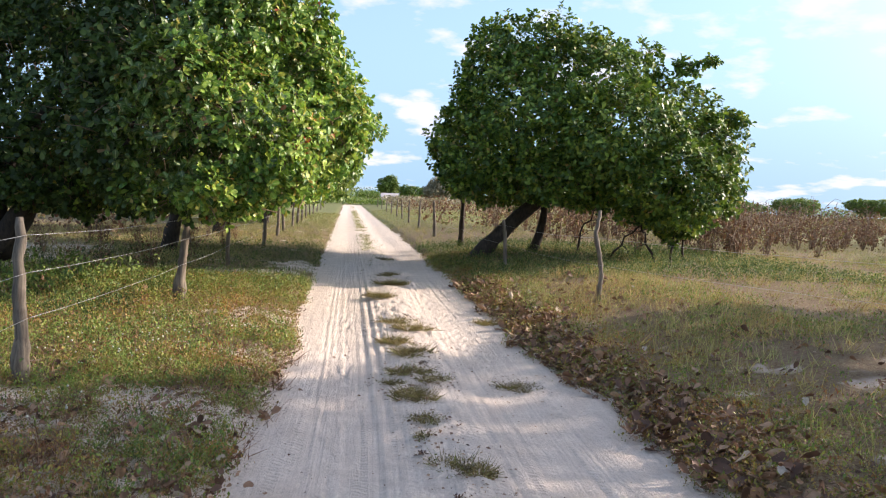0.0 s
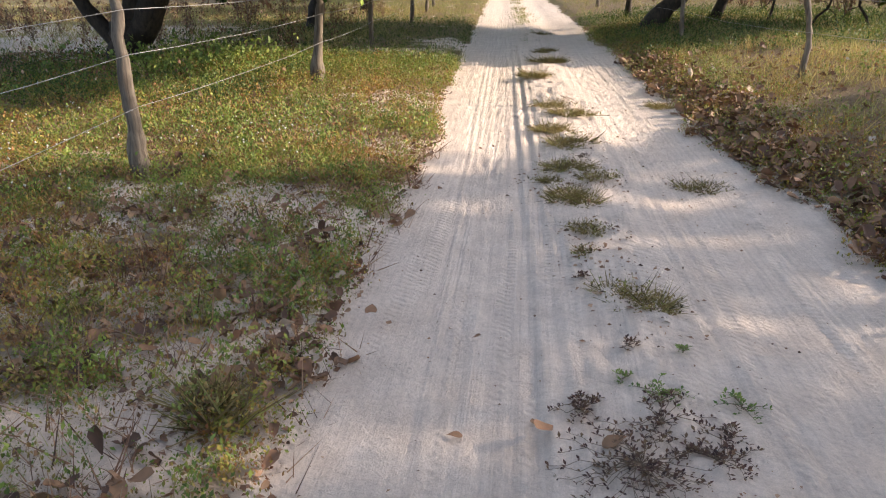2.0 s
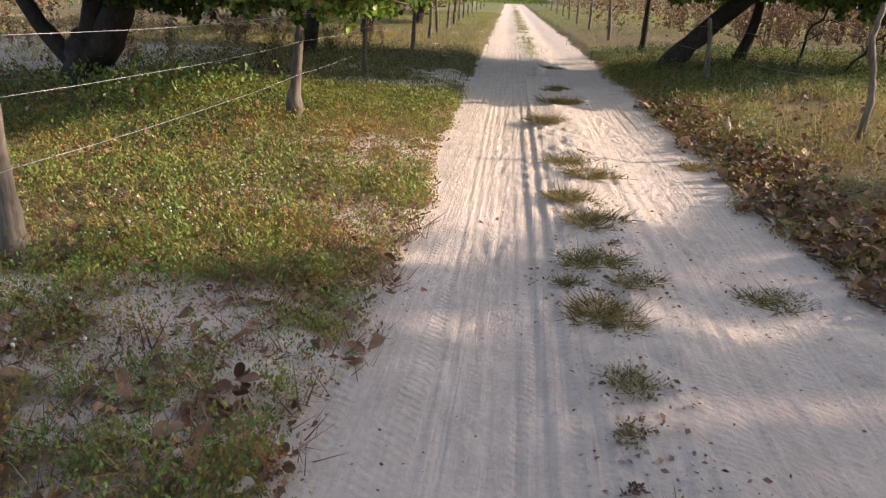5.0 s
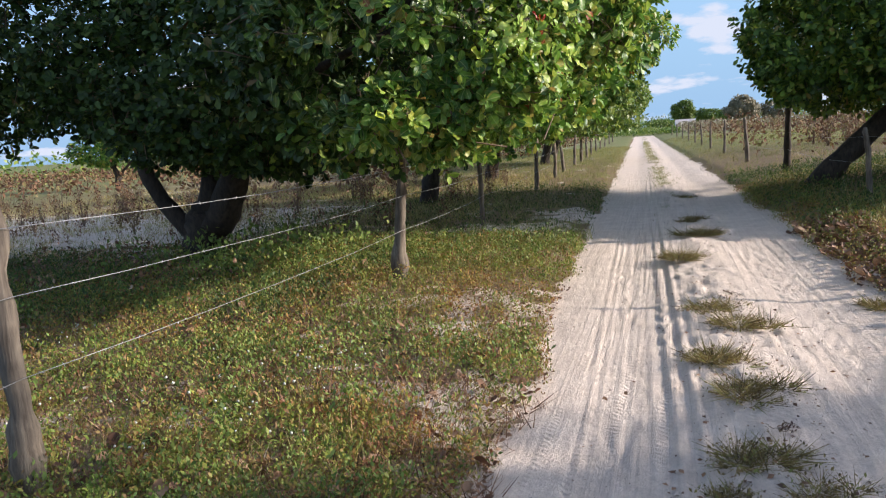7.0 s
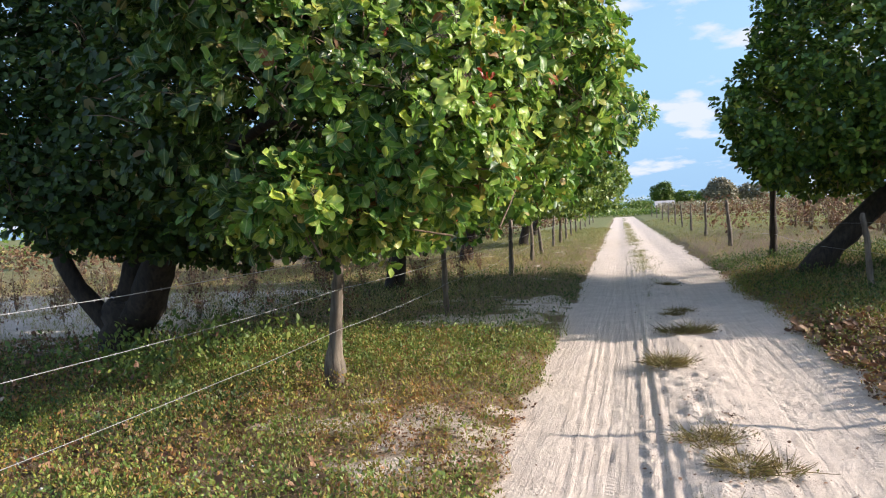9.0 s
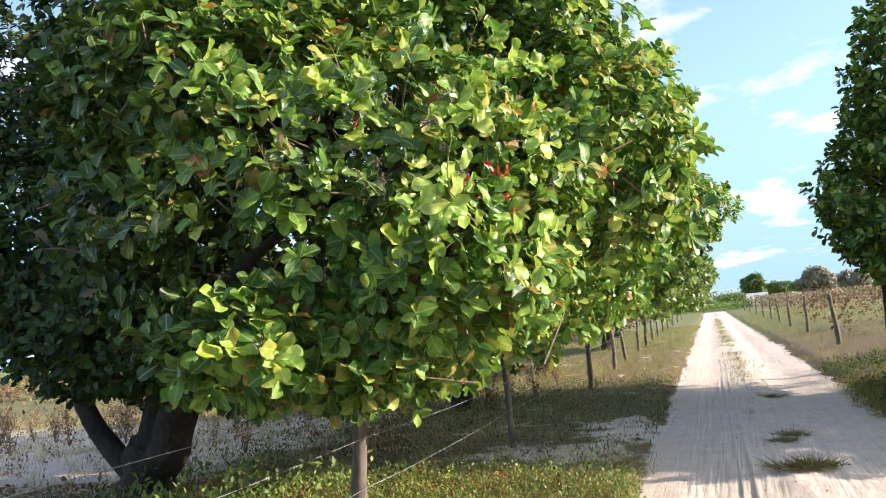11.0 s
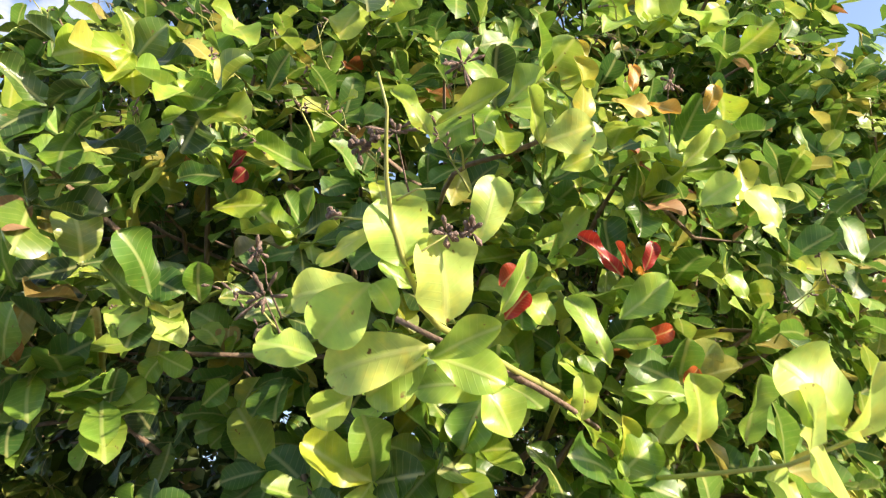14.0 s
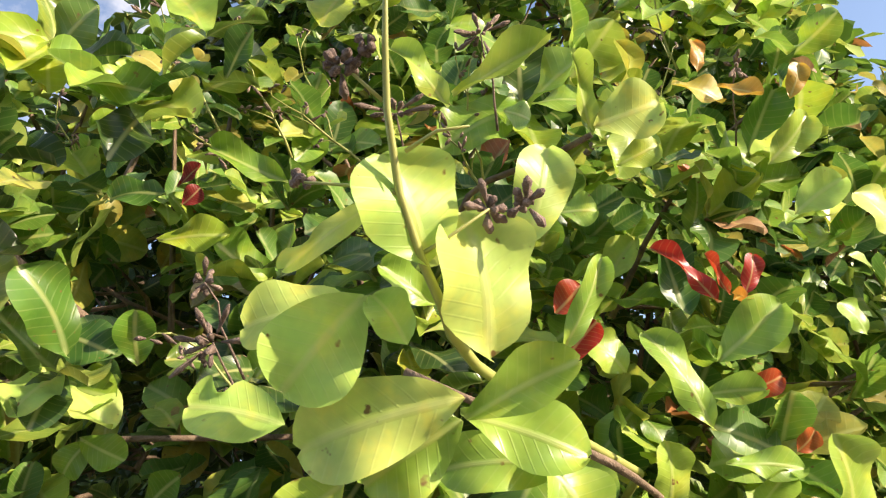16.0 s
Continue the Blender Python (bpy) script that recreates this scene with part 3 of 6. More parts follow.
def leaf_template(half, fold=0.10, curl=0.10, wave=0.0, across=(-1, 0, 1), sway=0.0, bite=0.0):
    """A leaf along +y, one unit long, its face to +z: verts, triangles, uv. half: half widths along it."""
    V, UV, k = [], [], len(across)
    for i, w in enumerate(half):
        t = along_leaf(i, len(half))
        for side in across:
            ripple = wave * (abs(side) ** 1.5 * math.sin(9.0 * t + (1.9 if side < 0 else 0.0)) + 0.7 * math.sin(4.6 * t + 2.2 * side) * t)
            if bite and side > 0 and abs(t - bite) < 0.13:
                w_ = w * (1 - 0.62 * abs(side) * math.cos(0.5 * math.pi * (t - bite) / 0.13))
            else:
                w_ = w
            notch = -0.03 * (1 - abs(side)) * max(0.0, t - 0.86) / 0.14
            V.append((side * w_ + sway * math.sin(2.6 * t), t + notch, -curl * t * t + fold * 2 * w * abs(side) ** 1.6 + ripple))
            UV.append((0.5 + side * w_, t))
    F = []
    for i in range(len(half) - 1):
        for j in range(k - 1):
            a = k * i + j
            F += [(a, a + 1, a + 1 + k), (a, a + 1 + k, a + k)]
    return np.array(V, float), np.array(F), np.array(UV, float)


def blunt(wide, rows, peak=0.68):
    """Half widths of a leaf that widens from its stalk and ends in a round tip."""
    out = []
    for i in range(rows):
        t = along_leaf(i, rows)
        w = math.sin(0.5 * math.pi * t / peak) ** 0.85 if t < peak else math.sqrt(max(0.0, 1 - ((t - peak) / (1.001 - peak)) ** 2))
        out.append(0.012 + wide * w)
    return tuple(out)


KITE = (np.array([(0, 0, 0), (0.3, 0.6, 0.06), (0.17, 0.97, -0.04), (-0.17, 0.97, -0.04), (-0.3, 0.6, 0.06)], float), np.array([(0, 1, 2), (0, 2, 3), (0, 3, 4)]))
LOZENGE = (np.array([(0, 0, 0), (-0.3, 0.5, 0.08), (0.3, 0.5, 0.08), (0, 1, -0.05)], float), np.array([(0, 2, 1), (1, 2, 3)]))
OBOVATE = leaf_template(blunt(0.32, 7, 0.64), 0.14, 0.14, 0.02)
FIVE = (-1, -0.66, -0.33, 0, 0.33, 0.66, 1)
HERO = leaf_template(blunt(0.335, 14), 0.14, 0.18, 0.085, FIVE, 0.02)
BOUGH_LEAVES = (leaf_template(blunt(0.29, 7, 0.66), 0.16, 0.18, 0.05, sway=0.02), leaf_template(blunt(0.26, 7, 0.6), 0.3, -0.1, 0.06, sway=-0.03), leaf_template(blunt(0.32, 7, 0.7), 0.06, 0.3, 0.055, sway=0.03))


def scatter(template, pos, along, face, length):
    """Copies of a template: verts and faces. along: the leaf's way; face: about where its upper side looks."""
    V0, F0 = template[0], template[1]
    along = along / np.linalg.norm(along, axis=1)[:, None]
    xa = np.cross(along, face)
    xa /= np.maximum(np.linalg.norm(xa, axis=1), 1e-6)[:, None]
    za = np.cross(xa, along)
    R = np.stack([xa, along, za], -1)
    V = np.einsum("nij,mj->nmi", R, V0) * length[:, None, None] + pos[:, None, :]
    F = F0[None] + (np.arange(len(pos)) * len(V0))[:, None, None]
    return V.reshape(-1, 3), F.reshape(-1, F0.shape[1])


def scatter_mixed(templates, pos, along, face, length):
    """Copies of several templates in turn, with their uv."""
    Vs, Fs, Us, o = [], [], [], 0
    for k, t in enumerate(templates):
        sel = slice(k, None, len(templates))
        v, f = scatter(t, pos[sel], along[sel], face[sel], length[sel])
        Vs.append(v), Fs.append(f + o), Us.append(np.tile(t[2], (len(pos[sel]), 1)))
        o += len(v)
    return np.concatenate(Vs), np.concatenate(Fs), np.concatenate(Us)


def unit(v):
    return v / np.maximum(np.linalg.norm(v, axis=-1, keepdims=True), 1e-9)


EYES = np.array([row[1] for row in PATH])


def clear_of_path(p, gap):
    """Keeps twigs out of the walker's way."""
    best = np.full(len(p), 1e9)
    for a, b in zip(EYES[:-1], EYES[1:]):
        ab = b - a
        t = np.clip(((p - a) @ ab) / max(ab @ ab, 1e-6), 0, 1)
        best = np.minimum(best, np.linalg.norm(p - (a + t[:, None] * ab), axis=1))
    return best > gap


def crown_tips(lobes, per_m2, seed, inner=0.35, floor=0.0):
    """Twig tips and their outward ways over a crown of overlapping lobes: (centre, radii)."""
    rng = np.random.default_rng(seed)
    C, A = [], []
    for k, (c, r) in enumerate(lobes):
        c, r = np.array(c, float), np.array(r, float)
        area = 4 * np.pi * ((r[0] * r[1]) ** 1.6 / 3 + (r[0] * r[2]) ** 1.6 / 3 + (r[1] * r[2]) ** 1.6 / 3) ** (1 / 1.6)
        n = int(area * per_m2)
        u = unit(rng.normal(size=(n, 3)))
        lump = 0.70 + 0.58 * fbm(u[:, 0] * 3.1 + 5 * k, u[:, 1] * 3.1 + u[:, 2] * 2.3, seed + k, 3)
        shell = np.where(rng.random(n) < inner, rng.uniform(0.55, 0.9, n), rng.uniform(0.9, 1.04, n))
        p = c + u * r * (lump * shell)[:, None]
        keep = p[:, 2] > floor
        for j, (c2, r2) in enumerate(lobes):
            if j != k:
                d = np.linalg.norm((p - np.array(c2)) / np.array(r2), axis=1)
                keep &= d > 0.74
        out = unit(u / r)
        C.append(p[keep]), A.append(out[keep])
    return np.concatenate(C), np.concatenate(A)


def rosettes(C, A, leaves, size, seed, up=0.45):
    """Leaves round each twig tip: places, ways, faces and lengths."""
    rng = np.random.default_rng(seed)
    n = len(C)
    axis_v = unit(A + np.array([0, 0, up]) + rng.normal(size=(n, 3)) * 0.35)
    P, D, N, L = [], [], [], []
    side = unit(np.cross(axis_v, rng.normal(size=(n, 3))))
    side2 = np.cross(axis_v, side)
    for k in range(leaves):
        a = k * 2.4 + rng.random(n) * 0.9
        tilt = rng.uniform(0.6, 1.5, n)
        rad = np.cos(a)[:, None] * side + np.sin(a)[:, None] * side2
        d = np.cos(tilt)[:, None] * axis_v + np.sin(tilt)[:, None] * rad
        d[:, 2] -= rng.uniform(0.0, 0.35, n)
        P.append(C - axis_v * (rng.uniform(0.0, 0.9, n) * size)[:, None])
        D.append(unit(d))
        N.append(unit(axis_v * 0.7 + np.array(to_sun) * 0.45 + np.array([0, 0, 0.2]) - 0.35 * rad + rng.normal(size=(n, 3)) * 0.25))
        L.append(size * rng.uniform(0.65, 1.25, n))
    return np.concatenate(P), np.concatenate(D), np.concatenate(N), np.concatenate(L)


def limbs_mesh(name, limbs, mat, seed=0, sides=10):
    """Limbs: (list of points, radius at start, radius at end)."""
    pcs = []
    for i, (pts, r0, r1) in enumerate(limbs):
        pts = np.array(pts, float)
        n = len(pts)
        t = np.linspace(0, 1, n)
        m = max(6, int(n * 2.5))
        tt = np.linspace(0, 1, m)
        q = np.stack([np.interp(tt, t, pts[:, a]) for a in range(3)], -1)
        for _ in range(2):
            q[1:-1] = (q[:-2] + 2 * q[1:-1] + q[2:]) / 4
        pcs.append(tube(q, r0 + (r1 - r0) * tt ** 0.8, sides, 0.28, seed + i))
    V, F = join(pcs)
    return quads_mesh(name, V, F, mat)


def twigs_mesh(name, C, A, lobes, share, seed, r=0.006, reach=0.55):
    """Thin twigs that run from within the crown to some of its tips."""
    rng = np.random.default_rng(seed)
    pick = rng.random(len(C)) < share
    tips, ways = C[pick], A[pick]
    n = len(tips)
    ln = rng.uniform(0.3, 1.0, n) * reach
    root = tips - unit(ways + rng.normal(size=(n, 3)) * 0.4) * ln[:, None]
    root[:, 2] -= 0.12 * ln
    mid = (tips + root) / 2 + rng.normal(size=(n, 3)) * 0.05 * ln[:, None]
    d = unit(tips - root)
    u = unit(np.cross(d, np.array([0.2, 0.3, 1.0])))
    v = np.cross(d, u)
    V = []
    for p, rad in ((root, 1.5 * r), (mid, 1.1 * r), (tips, 0.6 * r)):
        for a in (0, 2.094, 4.189):
            V.append(p + rad * (math.cos(a) * u + math.sin(a) * v))
    V = np.stack(V, 1)
    f = []
    for s in (0, 3):
        for j in range(3):
            k = (j + 1) % 3
            f.append((s + j, s + k, s + 3 + k, s + 3 + j))
    F = np.array(f)[None] + (np.arange(n) * 9)[:, None, None]
    return mesh_np(name, V.reshape(-1, 3), F.reshape(-1, 4), twig_mat, smooth=True)


def build_tree(name, base, limbs, lobes, per_m2, leaves, size, seed, leaf_material, template, label, twig_share=0.3, floor=0.6, group="", guard=False, leave_out=None, clumping=0.0):
    tree = thing(name, *base, label=label, category="tree", group=group)
    part("trunk", limbs_mesh("trunk", limbs[:1], bark_mat, seed), tree, "dark rough bark")
    for i, lb in enumerate(limbs[1:]):
        part("limb", limbs_mesh("limb", [lb], bark_mat, seed + 20 + i, 8), tree)
    C, A = crown_tips(lobes, per_m2, seed, floor=floor)
    if clumping:
        keep = fbm(C[:, 0] * 1.5 + C[:, 2] * 1.1, C[:, 1] * 1.5 - C[:, 2] * 1.3, seed + 9, 3) > clumping
        C, A = C[keep], A[keep]
    if guard:
        keep = clear_of_path(C, 0.55)
        C, A = C[keep], A[keep]
    if leave_out is not None:
        keep = leave_out(C)
        C, A = C[keep], A[keep]
    P, D, N, L = rosettes(C, A, leaves, size, seed + 1)
    if guard:
        keep = clear_of_path(P, 0.5)
        P, D, N, L = P[keep], D[keep], N[keep], L[keep]
    if guard:
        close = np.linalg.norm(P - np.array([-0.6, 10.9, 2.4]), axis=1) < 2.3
        # leaves off the sunny side take darker copies, so shade sits in their colour
        sunward = np.tile(unit(A)[:, 0] * 0.7 + 0.36 * (C[:, 0] + 1.65) + 0.5 * sstep(2.15, 1.75, C[:, 2]), leaves)[keep] + np.random.default_rng(seed + 5).normal(size=len(P)) * 0.24 > 0.0
        for nm, pick, tmpl, mt, lab in (("bough_foliage", close & sunward, None, leaf_bough_mat, "broad blunt yellow-green leaves, coloured lighter for the sunny side"), ("old_foliage", close & ~sunward, None, leaf_shade_mat, "broad blunt leaves, coloured darker for the crown's shade"), ("outer_crown", ~close & sunward, KITE, leaf_material, "yellow-green leaves, coloured lighter for the sunny side")):
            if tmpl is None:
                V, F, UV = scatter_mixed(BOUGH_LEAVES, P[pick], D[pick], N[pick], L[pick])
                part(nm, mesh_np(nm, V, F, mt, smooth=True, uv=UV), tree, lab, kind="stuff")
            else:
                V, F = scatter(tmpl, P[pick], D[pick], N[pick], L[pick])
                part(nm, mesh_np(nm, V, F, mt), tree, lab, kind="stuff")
        rest = ~close & ~sunward
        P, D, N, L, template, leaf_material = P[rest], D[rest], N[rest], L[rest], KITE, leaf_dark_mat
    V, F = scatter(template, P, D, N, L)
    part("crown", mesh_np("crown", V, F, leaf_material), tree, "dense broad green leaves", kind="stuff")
    if twig_share:
        part("twig_work", twigs_mesh("twig_work", C, A, lobes, twig_share, seed + 2), tree, kind="stuff")
    return tree, C, A


# the cashew tree whose boughs reach over the fence to the track
# the lobe at z 5.0 is raised out of view to shade the left crown
MAIN_LOBES = [((-4.6, 15.4, 3.2), (3.2, 2.8, 1.9)), ((-2.4, 12.7, 2.9), (1.9, 2.0, 1.5)), ((-1.7, 11.7, 2.55), (1.3, 1.45, 1.3)), ((-1.5, 13.9, 3.3), (1.75, 2.0, 1.7)), ((-5.0, 14.2, 2.8), (2.0, 1.4, 1.35)), ((-2.1, 12.6, 4.0), (1.6, 1.6, 1.2)), ((-2.2, 16.4, 3.4), (2.2, 2.1, 1.9)), ((-6.8, 16.0, 3.5), (2.6, 3.0, 1.6)), ((-7.6, 14.4, 3.35), (2.2, 1.7, 1.25)), ((-9.6, 14.2, 2.9), (1.2, 1.1, 1.05)), ((-3.6, 14.4, 5.0), (2.4, 2.4, 1.5)), ((-2.0, 12.2, 1.85), (0.8, 0.9, 0.55))]
MAIN_LOBES_OUTER = [((-0.95, 11.2, 2.15), (0.6, 0.65, 0.5)), ((-1.62, 10.45, 1.88), (0.4, 0.32, 0.22)), ((-1.3, 10.85, 1.78), (0.36, 0.36, 0.24)), ((-2.7, 12.0, 2.3), (0.9, 0.8, 0.9)), ((-2.1, 10.75, 3.25), (0.75, 0.6, 0.5)), ((-6.9, 14.0, 3.05), (1.3, 1.1, 1.0)), ((-5.8, 13.6, 2.15), (1.2, 0.8, 0.62)),  ((-4.7, 13.7, 1.95), (1.5, 0.9, 0.62)), ((-7.6, 15.2, 4.9), (2.6, 2.4, 1.3)), ((-9.4, 15.0, 4.3), (1.9, 2.2, 1.5)), ((-0.3, 12.9, 3.0), (0.72, 0.9, 0.75)), ((-0.75, 13.2, 3.9), (0.75, 0.9, 0.7)), ((-1.7, 12.5, 4.5), (1.35, 1.3, 0.85)), ((-2.6, 11.6, 3.7), (0.9, 0.8, 0.7))]
MAIN_LOBES = MAIN_LOBES + MAIN_LOBES_OUTER
main_limbs = [([(-6.45, 14.9, 0.0), (-6.4, 14.9, 0.3), (-6.3, 14.85, 0.6), (-6.2, 14.8, 0.85)], 0.35, 0.28),
              ([(-6.45, 14.9, 0.35), (-6.8, 14.75, 0.8), (-7.05, 14.65, 1.25), (-7.2, 14.65, 1.75), (-7.25, 14.8, 2.4), (-7.2, 15.2, 3.2)], 0.16, 0.07),
              ([(-6.1, 14.85, 0.6), (-5.7, 14.7, 1.1), (-5.2, 14.4, 1.8), (-4.6, 13.9, 2.6), (-3.9, 13.6, 3.4)], 0.28, 0.07),
              ([(-6.15, 14.8, 0.8), (-6.1, 14.9, 1.6), (-5.8, 15.2, 2.6), (-5.2, 15.4, 3.6)], 0.22, 0.07),
              ([(-4.9, 14.1, 2.2), (-3.8, 13.2, 2.4), (-2.8, 12.4, 2.6), (-1.8, 11.6, 2.7), (-1.2, 11.0, 2.8)], 0.10, 0.004),
              ([(-4.4, 13.9, 2.8), (-3.2, 13.9, 3.1), (-2.2, 13.8, 3.4), (-1.2, 13.7, 3.7)], 0.09, 0.006),
              ([(-5.0, 14.3, 2.1), (-4.2, 14.9, 2.8), (-3.2, 15.8, 3.3), (-2.0, 16.6, 3.7)], 0.10, 0.02)]
FOCUS = np.array([-0.7, 10.7, 2.5])
near_tips = []


def far_from_focus(C):
    d = np.linalg.norm(C - FOCUS, axis=1)
    order = np.argsort(d)[:42]
    keep = np.ones(len(C), bool)
    keep[order] = False
    near_tips.append(C[order])
    hollow = np.linalg.norm((C - np.array([-2.3, 10.7, 2.2])) / np.array([0.45, 0.4, 0.42]), axis=1) < 1.0
    hollow |= np.linalg.norm((C - np.array([-1.65, 10.6, 2.3])) / np.array([0.4, 0.4, 0.22]), axis=1) < 1.0
    lowest = np.interp(C[:, 0], (-2.4, -2.1, -1.7, -1.5, -1.0, -0.4, 0.0), (1.8, 1.7, 1.45, 1.42, 1.62, 1.86, 1.98))
    return keep & ~hollow & ((C[:, 2] > lowest) | (C[:, 1] > 12.4) | (C[:, 0] < -2.6))


main_tree, MC, MA = build_tree("cashew_tree", (-6.3, 14.9, 0.1), main_limbs, MAIN_LOBES, 50, 8, 0.106, 101, leaf_mat, OBOVATE, "low spreading cashew tree overhanging the wire fence", twig_share=0.2, guard=True, leave_out=far_from_focus)
hero_me = {}
for key, mat in (("leaf", leaf_near_mat), ("bright", leaf_bright_mat), ("shaded", leaf_shade_near_mat), ("pale", leaf_pale_mat), ("red", leaf_red_mat), ("orange", leaf_orange_mat), ("dry", leaf_dry_mat)):
    hero_me[key] = [mesh_np(key, t[0], t[1], mat, smooth=True, uv=t[2]) for t in (
        HERO, leaf_template(blunt(0.28, 14, 0.62), 0.26, -0.12, 0.075, FIVE, -0.04), leaf_template(blunt(0.33, 14, 0.72), 0.05, 0.25, 0.07, FIVE, 0.03), leaf_template(blunt(0.32, 18, 0.66), 0.1, 0.12, 0.06, FIVE, 0.02, 0.72))]


def near_leaf(base, way, face, length, key="leaf", variant=0, wide=1.0):
    """One leaf of the bough, an object of its own on a shared mesh."""
    way = Vector(way).normalized()
    xa = way.cross(Vector(face)).normalized()
    za = xa.cross(way)
    m = Matrix((xa * length * wide, way * length, za * length)).transposed().to_4x4()
    m.translation = Vector(base) - main_tree.location
    ob = new("leaf", hero_me[key][variant])
    ob.parent = main_tree
    ob.matrix_local = m
    return ob


rng = np.random.default_rng(7)
nt = near_tips[-1]
SPRAYS = [(-1.09, 10.19, 2.96), (-1.07, 10.15, 2.83), (-0.97, 10.22, 2.94), (-0.89, 10.28, 2.85), (-1.1, 10.17, 2.72), (-1.07, 10.34, 2.56), (-1.07, 10.31, 2.49), (-1.22, 10.3, 2.66), (-0.27, 11.04, 3.08), (-0.36, 10.97, 3.08), (-0.3, 11.08, 2.88), (-0.38, 11.0, 2.8), (-0.53, 10.79, 2.94), (-0.48, 10.83, 2.83), (-0.55, 10.63, 2.84), (-0.74, 10.53, 3.08), (-0.86, 10.37, 2.96), (-0.32, 11.11, 2.71), (-0.46, 10.99, 2.73), (-0.26, 11.3, 3.14), (-0.46, 11.06, 3.26), (-1.68, 10.39, 2.02), (-1.47, 10.41, 1.99), (-1.73, 10.33, 2.1), (-1.44, 10.15, 1.87), (-1.29, 10.23, 1.8)]
nt = np.concatenate([nt, np.array(SPRAYS)])
nt = nt[clear_of_path(nt, 0.6) & (nt[:, 2] > np.interp(nt[:, 0], (-1.6, -1.0, -0.4, 0.0), (1.5, 1.66, 1.9, 2.0))) & (np.linalg.norm((nt - np.array([-1.5, 10.5, 2.3])) / np.array([0.65, 0.55, 0.3]), axis=1) > 1.0)]
na = unit(np.array([0.75, -0.55, 0.25]) + 0.5 * unit(nt - np.array([-1.7, 11.7, 2.5])))
NP_, ND, NN, NL = rosettes(nt, na, 7, 0.105, 8, up=0.3)
ok = clear_of_path(NP_ + ND * NL[:, None], 0.42) & clear_of_path(NP_, 0.42)
for p, d, n, ln, v in zip(NP_[ok], ND[ok], NN[ok], NL[ok], rng.integers(0, 3, ok.sum())):
    # high leaves beyond x -0.98 take the darker copy, shade put into colour
    near_leaf(p, d, n, float(ln), "shaded" if p[0] + 0.25 * rng.normal() < -0.98 and p[2] > 2.1 else "dry" if rng.random() < 0.03 else "pale" if rng.random() < 0.1 else "bright" if rng.random() < 0.35 else "leaf", int(v), rng.uniform(0.85, 1.1))
# the pale shoot that stands out towards the walker: foot and tip of each leaf, its width
SHOOT_PALE = [((-0.491, 10.267, 2.406), (-0.472, 10.222, 2.466), 1.34),
              ((-0.496, 10.333, 2.357), (-0.451, 10.282, 2.433), 1.13),
              ((-0.565, 10.287, 2.406), (-0.627, 10.23, 2.418), 0.88),
              ((-0.546, 10.271, 2.409), (-0.596, 10.24, 2.351), 1.01),
              ((-0.666, 10.306, 2.359), (-0.713, 10.252, 2.384), 0.95),
              ((-0.524, 10.337, 2.343), (-0.612, 10.262, 2.323), 0.9),
              ((-0.536, 10.297, 2.376), (-0.536, 10.272, 2.408), 1.16),
              ((-0.507, 10.26, 2.466), (-0.587, 10.231, 2.432), 0.28),
              ((-0.497, 10.419, 2.476), (-0.446, 10.407, 2.55), 0.72),
              ((-0.476, 10.608, 2.689), (-0.4, 10.636, 2.703), 1.01),
              ((-0.351, 10.916, 2.636), (-0.284, 10.94, 2.665), 1.0),
              ((-0.255, 11.005, 2.587), (-0.259, 10.954, 2.65), 1.16)]
SHOOT_GREEN = [((-0.542, 10.357, 2.335), (-0.605, 10.316, 2.3), 1.06),
              ((-0.545, 10.367, 2.338), (-0.459, 10.396, 2.358), 0.72),
              ((-0.552, 10.371, 2.345), (-0.474, 10.415, 2.311), 0.78),
              ((-0.542, 10.455, 2.325), (-0.512, 10.492, 2.258), 1.06),
              ((-0.531, 10.331, 2.412), (-0.551, 10.294, 2.442), 0.93),
              ((-0.514, 10.479, 2.403), (-0.45, 10.48, 2.468), 0.47),
              ((-0.407, 10.802, 2.24), (-0.362, 10.755, 2.321), 1.14),
              ((-0.376, 10.929, 2.237), (-0.319, 10.886, 2.339), 0.79),
              ((-0.48, 10.713, 2.357), (-0.48, 10.653, 2.457), 0.59),
              ((-0.459, 10.736, 2.429), (-0.376, 10.747, 2.475), 0.81),
              ((-0.66, 10.359, 2.32), (-0.705, 10.328, 2.298), 1.32),
              ((-0.519, 10.479, 2.311), (-0.6, 10.405, 2.326), 0.66)]
BOUGH_LEFT = [((-0.931, 10.371, 2.725), (-0.99, 10.323, 2.743), 0.92),
              ((-0.82, 10.465, 2.727), (-0.881, 10.396, 2.778), 0.7),
              ((-1.106, 10.335, 2.603), (-1.04, 10.375, 2.573), 1.06),
              ((-1.149, 10.367, 2.551), (-1.081, 10.403, 2.529), 1.13),
              ((-1.053, 10.422, 2.557), (-1.021, 10.397, 2.616), 1.14),
              ((-1.146, 10.407, 2.488), (-1.102, 10.436, 2.459), 1.19),
              ((-0.94, 10.246, 2.835), (-0.852, 10.314, 2.813), 0.56),
              ((-0.82, 10.372, 2.838), (-0.763, 10.372, 2.881), 0.81),
              ((-1.138, 10.414, 2.483), (-1.173, 10.398, 2.448), 1.2),
              ((-1.007, 10.412, 2.71), (-0.931, 10.458, 2.712), 0.72),
              ((-1.159, 10.51, 2.412), (-1.095, 10.523, 2.441), 1.06),
              ((-1.0, 10.347, 2.803), (-0.985, 10.334, 2.832), 1.79)]
